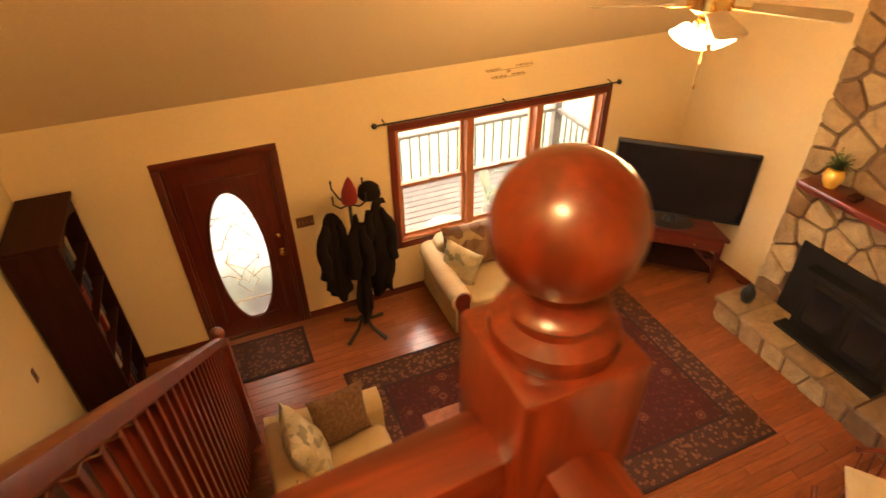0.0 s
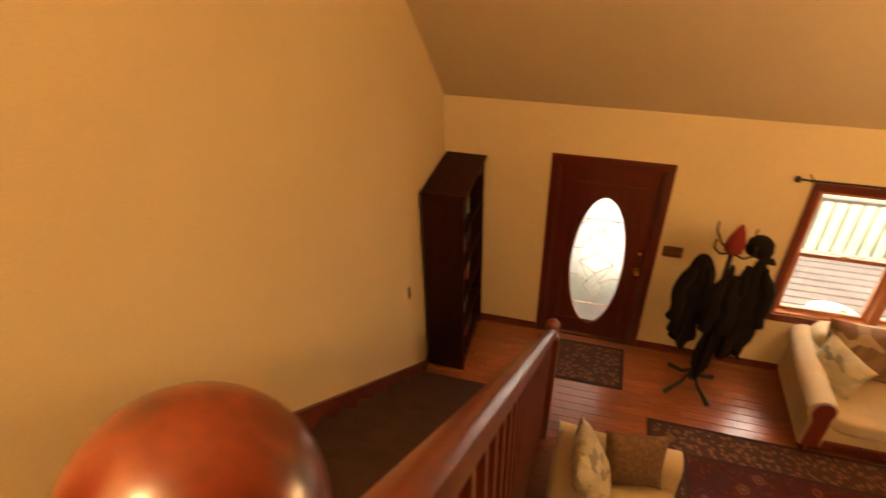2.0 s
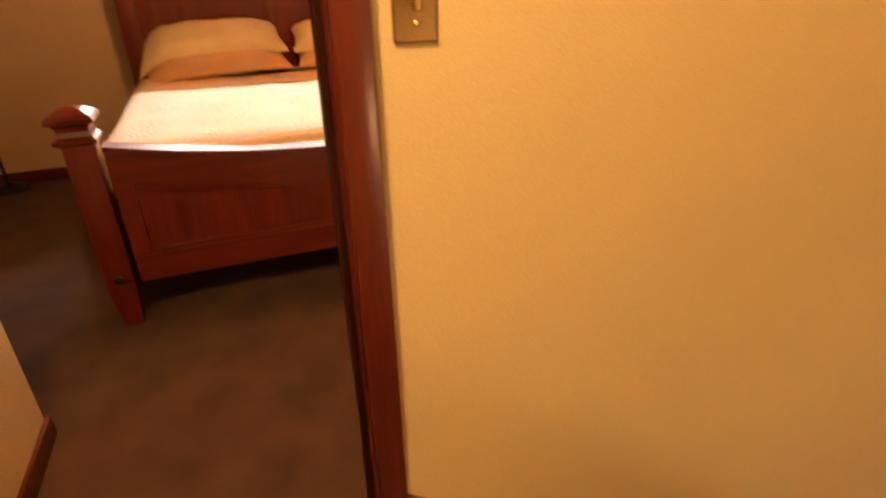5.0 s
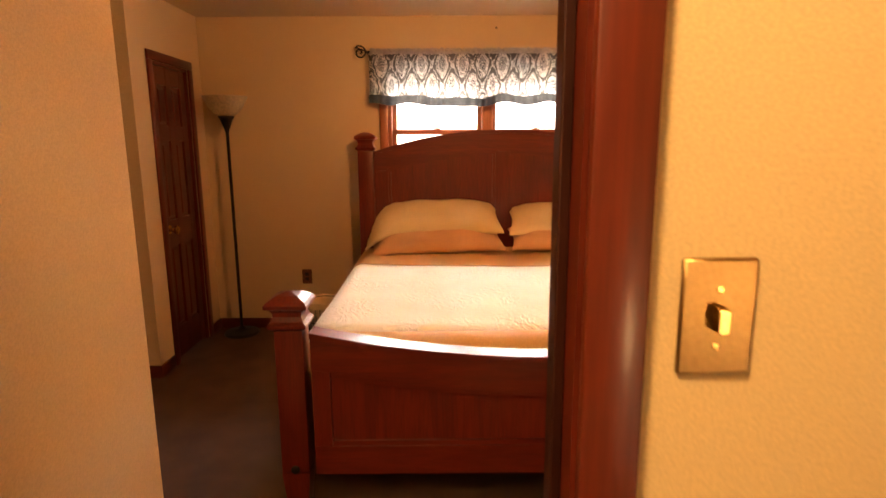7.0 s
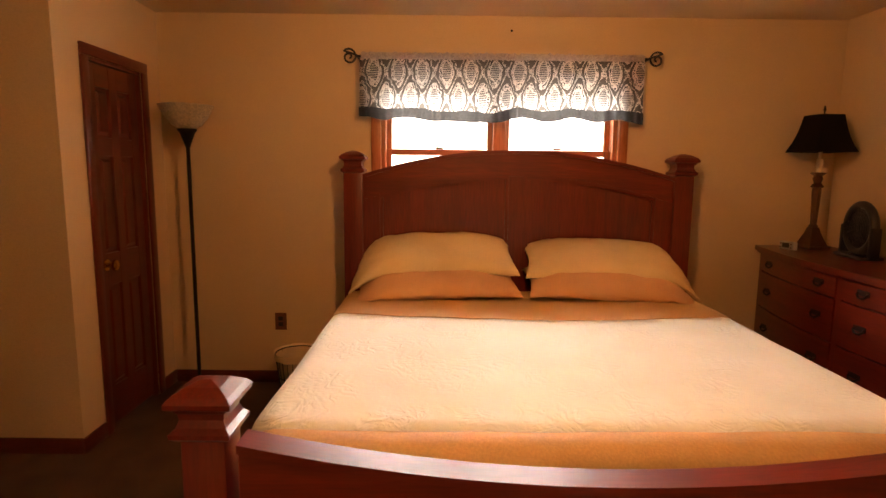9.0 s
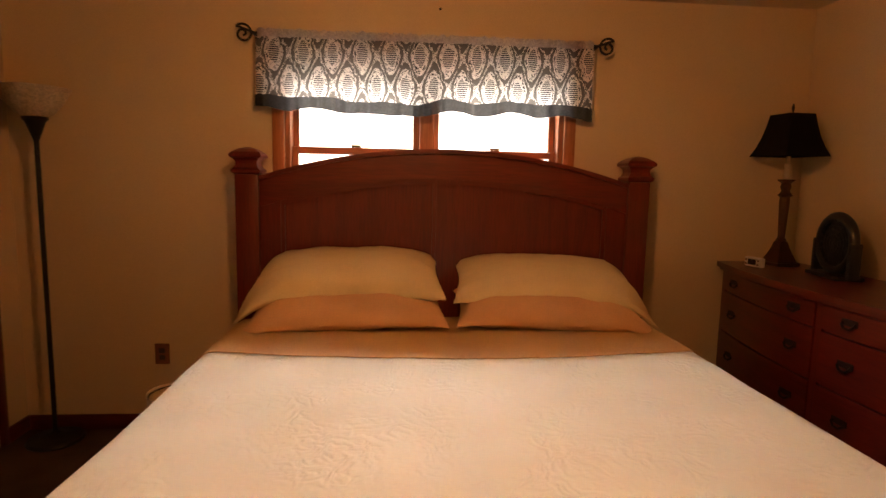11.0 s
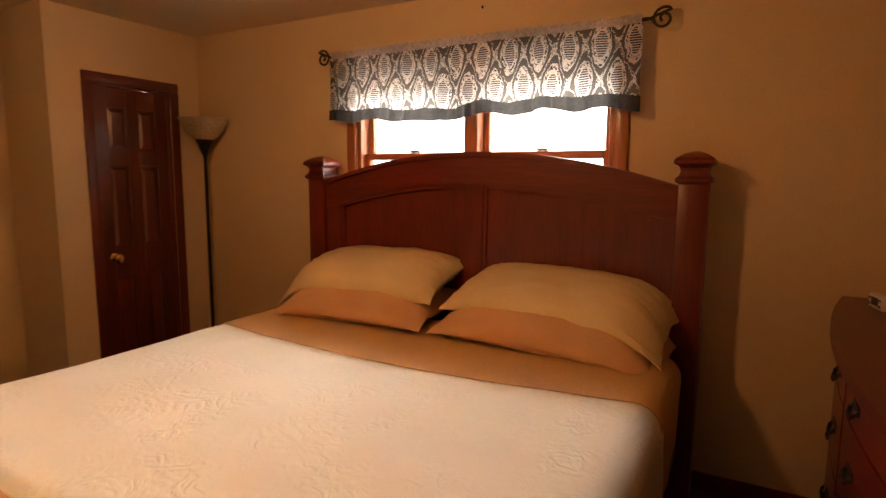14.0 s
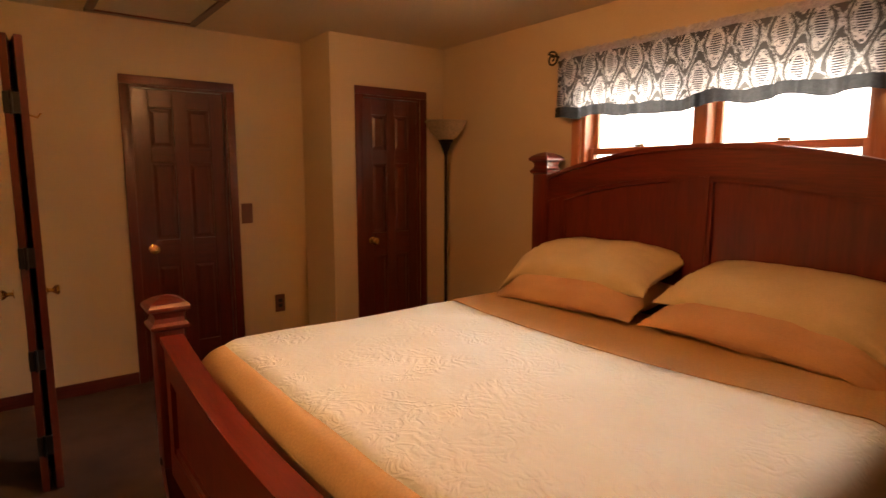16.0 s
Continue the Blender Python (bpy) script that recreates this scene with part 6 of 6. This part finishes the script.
def stone_field(parent, u0, u1, v0, v1, du, dv, axis, base, sign, depth, seed, skip=None):
    """Angular stones fitted together like crazy paving, with a joint round each."""
    rng = random.Random(seed)
    nu, nv = max(1, round((u1 - u0) / du)), max(1, round((v1 - v0) / dv))
    su, sv = (u1 - u0) / nu, (v1 - v0) / nv
    seeds = {}
    for i in range(nu):
        for j in range(nv):
            seeds[i, j] = (u0 + su * (i + 0.5 + rng.uniform(-0.42, 0.42)), v0 + sv * (j + 0.5 + rng.uniform(-0.42, 0.42)))
    for (i, j), c in seeds.items():
        poly = [(u0, v0), (u1, v0), (u1, v1), (u0, v1)]
        for di in range(-3, 4):
            for dj in range(-3, 4):
                o = seeds.get((i + di, j + dj))
                if o is None or o is c:
                    continue
                dx, dy = o[0] - c[0], o[1] - c[1]
                ln = math.hypot(dx, dy)
                h = ln / 2 - 0.011
                poly = cut(poly, c[0] + dx / ln * h, c[1] + dy / ln * h, dx / ln, dy / ln)
        if len(poly) < 3:
            continue
        m_ = (sum(p[0] for p in poly) / len(poly), sum(p[1] for p in poly) / len(poly))
        if skip and skip(m_):
            continue
        pts = []
        for k in range(len(poly)):
            a, b = poly[k], poly[(k + 1) % len(poly)]
            if math.hypot(b[0] - a[0], b[1] - a[1]) < 0.03:
                pts.append(((a[0] + b[0]) / 2, (a[1] + b[1]) / 2))
                continue
            for t in (0.1, 0.5, 0.9):
                f = rng.uniform(0.95, 1.0) if t == 0.5 else 1
                p = (a[0] + (b[0] - a[0]) * t, a[1] + (b[1] - a[1]) * t)
                pts.append((m_[0] + (p[0] - m_[0]) * f, m_[1] + (p[1] - m_[1]) * f))
        if len(pts) > 2:
            stone(parent, pts, depth * rng.uniform(0.7, 1.3), axis, base, sign, rng)


stone_field(fp, CY0, CY1, ZF + 0.28, 3.0, 0.25, 0.23, 0, CX + 0.03, -1, 0.036, 7, lambda c: IY0 < c[0] < IY1 and c[1] < IZ1)
stone_field(fp, CX + 0.02, XR, ZF + 0.28, 2.6, 0.26, 0.27, 1, CY1 - 0.02, 1, 0.04, 9)
hz = ZF + 0.26
bpart("hearth_core", (3.26, CY0, ZF), (CX + 0.03, 3.68, hz - 0.02), "mortar", fp, bev=0)
stone_field(fp, CY0, 3.68, ZF, hz - 0.02, 0.26, 0.24, 0, 3.26, -1, 0.035, 12)
stone_field(fp, 3.26, CX + 0.03, ZF, hz - 0.02, 0.24, 0.24, 1, 3.68, 1, 0.03, 13)
rngh = random.Random(3)
y = CY0
while y < 3.68:
    L = min(rngh.uniform(0.34, 0.52), 3.72 - y)
    bm = bmesh.new()
    box(bm, (3.20, y + 0.006, hz - 0.02), (CX + 0.02, y + L - 0.006, hz + 0.035 + rngh.uniform(-0.004, 0.004)), 0.012, 2)
    part("hearth_slab", bm, "field_stone", fp)
    y += L
# insert
ins = thing("fireplace_insert", pose(0, 0, 0), "black metal fireplace insert with glass doors", "fireplace insert")
IX = CX - 0.06
IZB = hz + 0.036
bpart("surround", (IX + 0.03, IY0, IZB), (CX + 0.02, IY1, IZ1), "black_metal", ins)
bpart("firebox", (IX - 0.08, IY0 + 0.24, IZB), (IX + 0.031, IY1 - 0.24, IZ1 - 0.14), "black_metal", ins)
bpart("hood", (IX - 0.10, IY0 + 0.2, IZ1 - 0.18), (IX + 0.03, IY1 - 0.2, IZ1 - 0.139), "black_metal", ins)
for a, b in ((IY0 + 0.30, (IY0 + IY1) / 2 - 0.02), ((IY0 + IY1) / 2 + 0.02, IY1 - 0.30)):
    d = bpart("door", (IX - 0.10, a, IZB + 0.08), (IX - 0.081, b, IZ1 - 0.22), "black_metal", ins)
    bpart("glass", (IX - 0.103, a + 0.05, IZB + 0.13), (IX - 0.1005, b - 0.05, IZ1 - 0.27), "tv_screen", d, "smoked glass", 0)
bpart("ash_lip", (IX - 0.24, IY0 + 0.2, IZB), (IX - 0.082, IY1 - 0.2, IZB + 0.03), "black_metal", ins)
# mantel
bm = bmesh.new()
box(bm, (3.44, CY0 + 0.2, -1.25), (CX + 0.02, 3.50, -1.18), 0.012, 2)
solid("mantel_shelf", bm, "oak_y", "thick varnished wooden mantel shelf on the stone chimney", "mantel")
bm = bmesh.new()
lathe(bm, [(0.045, 0), (0.05, 0.006), (0.075, 0.06), (0.082, 0.11), (0.07, 0.15), (0.055, 0.165), (0.066, 0.185), (0.058, 0.185), (0.046, 0.165), (0.05, 0.12)], seg=24)
pl = thing("potted_plant", pose(3.57, 3.30, -1.179), "yellow glazed pot with a small green fern on the mantel", "plant")
part("pot", bm, "yellow_glaze", pl, "yellow glazed pot")
bm = bmesh.new()
lathe(bm, [(0.05, 0.14), (0.054, 0.16), (0.02, 0.162)], seg=16)
part("soil", bm, "dark_cloth", pl)
bm = bmesh.new()
rngp = random.Random(8)
for k in range(46):
    a, tilt, L = rngp.uniform(0, 2 * math.pi), rngp.uniform(0.15, 1.15), rngp.uniform(0.10, 0.22)
    prev = Vector((0, 0, 0.16))
    d = Vector((math.cos(a) * math.sin(tilt), math.sin(a) * math.sin(tilt), math.cos(tilt)))
    side = d.cross(Vector((0, 0, 1))).normalized()
    for q in range(6):
        p = Vector((0, 0, 0.16)) + d * L * (q + 1) / 6 - Vector((0, 0, 0.05 * ((q + 1) / 6) ** 2))
        for sgn in (-1, 1):
            w = 0.028 * (1 - q / 7)
            v = [bm.verts.new(c) for c in (p, p + side * sgn * w + d * 0.008, p + side * sgn * w * 0.6 + d * 0.02, p + d * 0.012)]
            bm.faces.new(v)
part("fronds", bm, "leaf_green", pl, "green fern fronds", sm=False)
bm = bmesh.new()
lathe(bm, [(0.04, 0), (0.06, 0.02), (0.075, 0.09), (0.06, 0.15), (0.035, 0.19), (0.03, 0.2), (0.02, 0.2)], (3.42, 3.52, hz + 0.038), 22)
solid("black_vase", bm, "black_plastic", "black rounded vase on the stone hearth", "vase")
bm = bmesh.new()
box(bm, (3.50, 3.02, -1.179), (3.62, 3.10, -1.14), 0.006)
solid("wooden_box", bm, "dark_x", "small dark box on the mantel", "box")

# ---- ceiling fan ----
FX, FY, FZ = 1.37, 3.02, 0.585
cf = thing("ceiling_fan", pose(FX, FY, FZ), "brass ceiling fan with pale blades and lit glass shades", "ceiling fan")
top = ceil_z(FY) - FZ
bm = bmesh.new()
lathe(bm, [(0.013, 0.08), (0.013, top - 0.02)], seg=12)
part("downrod", bm, "brass", cf)
bm = bmesh.new()
lathe(bm, [(0.03, top - 0.16), (0.06, top - 0.12), (0.07, top + 0.06)], seg=20)
part("canopy", bm, "brass", cf)
bm = bmesh.new()
lathe(bm, [(0.03, -0.07), (0.07, -0.05), (0.115, -0.02), (0.12, 0.04), (0.09, 0.075), (0.03, 0.09)], seg=28)
part("motor", bm, "brass", cf)
for k in range(5):
    a = radians(18 + 72 * k)
    R = Matrix.Rotation(a, 3, "Z")
    bm = bmesh.new()
    nb = 12
    lo, hi = [], []
    pts = []
    for i in range(nb + 1):
        x = 0.20 + 0.44 * i / nb
        h = 0.05 + 0.022 * i / nb
        if i == nb:
            h *= 0.6
        pts.append((x, h))
    outline = pts + [(x, -h) for x, h in pts[::-1]]
    quad_prism(bm, outline, 2, -0.004, 0.004)
    bmesh.ops.rotate(bm, verts=bm.verts[:], matrix=R @ Matrix.Rotation(radians(11), 3, "X"))
    b_ = part("blade", bm, "fan_blade", cf, sm=False)
    bm = bmesh.new()
    box(bm, (0.09, -0.018, -0.014), (0.26, 0.018, -0.006), 0.003)
    bmesh.ops.rotate(bm, verts=bm.verts[:], matrix=R @ Matrix.Rotation(radians(11), 3, "X"))
    part("blade_arm", bm, "brass", b_)
bm = bmesh.new()
lathe(bm, [(0.02, -0.15), (0.05, -0.13), (0.06, -0.09), (0.03, -0.07)], seg=20)
part("light_fitter", bm, "brass", cf)
for k in range(4):
    a = radians(30 + 90 * k)
    bm = bmesh.new()
    lathe(bm, [(0.022, 0), (0.035, 0.015), (0.045, 0.05), (0.062, 0.085), (0.058, 0.085), (0.04, 0.05), (0.02, 0.012)], seg=18)
    Mx = Matrix.Translation((0.075 * math.cos(a), 0.075 * math.sin(a), -0.12)) @ Matrix.Rotation(a, 4, "Z") @ Matrix.Rotation(radians(148), 4, "Y")
    bmesh.ops.transform(bm, matrix=Mx, verts=bm.verts[:])
    s_ = part("shade", bm, "bulb_glass", cf, "glowing frosted glass shade")
bm = bmesh.new()
tube(bm, [(0.0, -0.03, -0.14), (0.0, -0.03, -0.42)], 0.002, 5)
lathe(bm, [(0.004, -0.45), (0.008, -0.44), (0.003, -0.42)], (0, -0.03, 0), 8)
part("pull_chain", bm, "brass", cf)

# ---- curtain rod and sign over the front window ----
rd = thing("curtain_rod", pose(0, 0, 0), "thin black curtain rod with ball ends over the window", "curtain rod")
bm = bmesh.new()
tube(bm, [(0.17, YF - 0.07, -0.82), (2.84, YF - 0.07, -0.82)], 0.009)
part("rod", bm, "black_metal", rd)
for x in (0.15, 2.86):
    bm = bmesh.new()
    lathe(bm, [(0.004, -0.028), (0.02, -0.02), (0.028, 0), (0.02, 0.02), (0.004, 0.028)], (x, YF - 0.07, -0.82), 14)
    part("finial", bm, "black_metal", rd)
for x in (0.25, 1.5, 2.76):
    bm = bmesh.new()
    tube(bm, [(x, YF - 0.002, -0.80), (x, YF - 0.07, -0.81), (x, YF - 0.075, -0.835)], 0.006, 6)
    part("bracket", bm, "black_metal", rd)
sg = thing("wall_sign", pose(0, 0, 0), "thin bronze script sign on the wall over the window", "sign")


def scribble(x0, x1, z, h, seed):
    bm = bmesh.new()
    n = 26
    tube(bm, [(x0 + (x1 - x0) * i / n, YF - 0.006, z + h * math.sin(i * 1.9 + seed) * (0.5 + 0.5 * math.sin(i * 0.7 + seed))) for i in range(n + 1)], 0.004, 5)
    part("script_word", bm, "antique_brass", sg)


scribble(1.31, 1.47, -0.50, 0.018, 1)
scribble(1.63, 1.81, -0.49, 0.018, 2)
scribble(1.38, 1.53, -0.575, 0.016, 3)
scribble(1.58, 1.72, -0.57, 0.016, 4)
scribble(1.535, 1.57, -0.535, 0.014, 5)
for z, a, b in ((-0.515, 1.30, 1.82), (-0.59, 1.36, 1.75)):
    bm = bmesh.new()
    tube(bm, [(a, YF - 0.006, z + 0.02), (a + 0.03, YF - 0.006, z), (b - 0.03, YF - 0.006, z), (b, YF - 0.006, z + 0.02)], 0.003, 5)
    part("scroll_bar", bm, "antique_brass", sg)

# ---- table and chairs by the loft edge ----
tb = thing("dining_table", pose(2.115, 0.96, ZF, 0, 0, -51), "pale-topped wooden table near the fireplace", "table")
bpart("tabletop", (-0.50, -0.52, 0.72), (0.50, 0.52, 0.75), "table_top", tb, "", 0.008)
bpart("apron", (-0.42, -0.44, 0.64), (0.42, 0.44, 0.719), "cherry_x", tb)
for x in (-0.42, 0.42):
    for y in (-0.44, 0.44):
        bm = bmesh.new()
        lathe(bm, [(0.022, 0), (0.03, 0.1), (0.024, 0.3), (0.036, 0.5), (0.03, 0.64)], (x, y, 0), 12)
        part("leg", bm, "cherry_z", tb)


def spindle_chair(m):
    c = thing("dining_chair", m, "red-brown wooden spindle-back chair at the table", "chair", "dining chairs")
    bm = bmesh.new()
    soft_box(bm, (-0.21, -0.21, 0.42), (0.21, 0.21, 0.46), n=6, power=6)
    part("seat", bm, "cherry_y", c)
    for x in (-0.16, 0.16):
        for y in (-0.16, 0.16):
            bm = bmesh.new()
            tube(bm, [(x * 1.2, y * 1.2, 0), (x, y, 0.43)], [0.013, 0.019], 8)
            part("leg", bm, "cherry_z", c)
    for k in range(7):
        x = -0.18 + 0.06 * k
        bm = bmesh.new()
        tube(bm, [(x, 0.19, 0.45), (x * 1.1, 0.27, 0.86)], 0.009, 6)
        part("spindle", bm, "cherry_z", c)
    bm = bmesh.new()
    tube(bm, [(-0.24, 0.25, 0.87), (-0.12, 0.285, 0.885), (0, 0.295, 0.89), (0.12, 0.285, 0.885), (0.24, 0.25, 0.87)], 0.022, 8)
    part("crest_rail", bm, "cherry_x", c)
    return c


sc_ = spindle_chair(pose(2.22, 1.344, ZF, 0, 0, -51))
copy_thing(sc_, pose(1.80, 1.26, ZF, 0, 0, 49))

floor_planks()
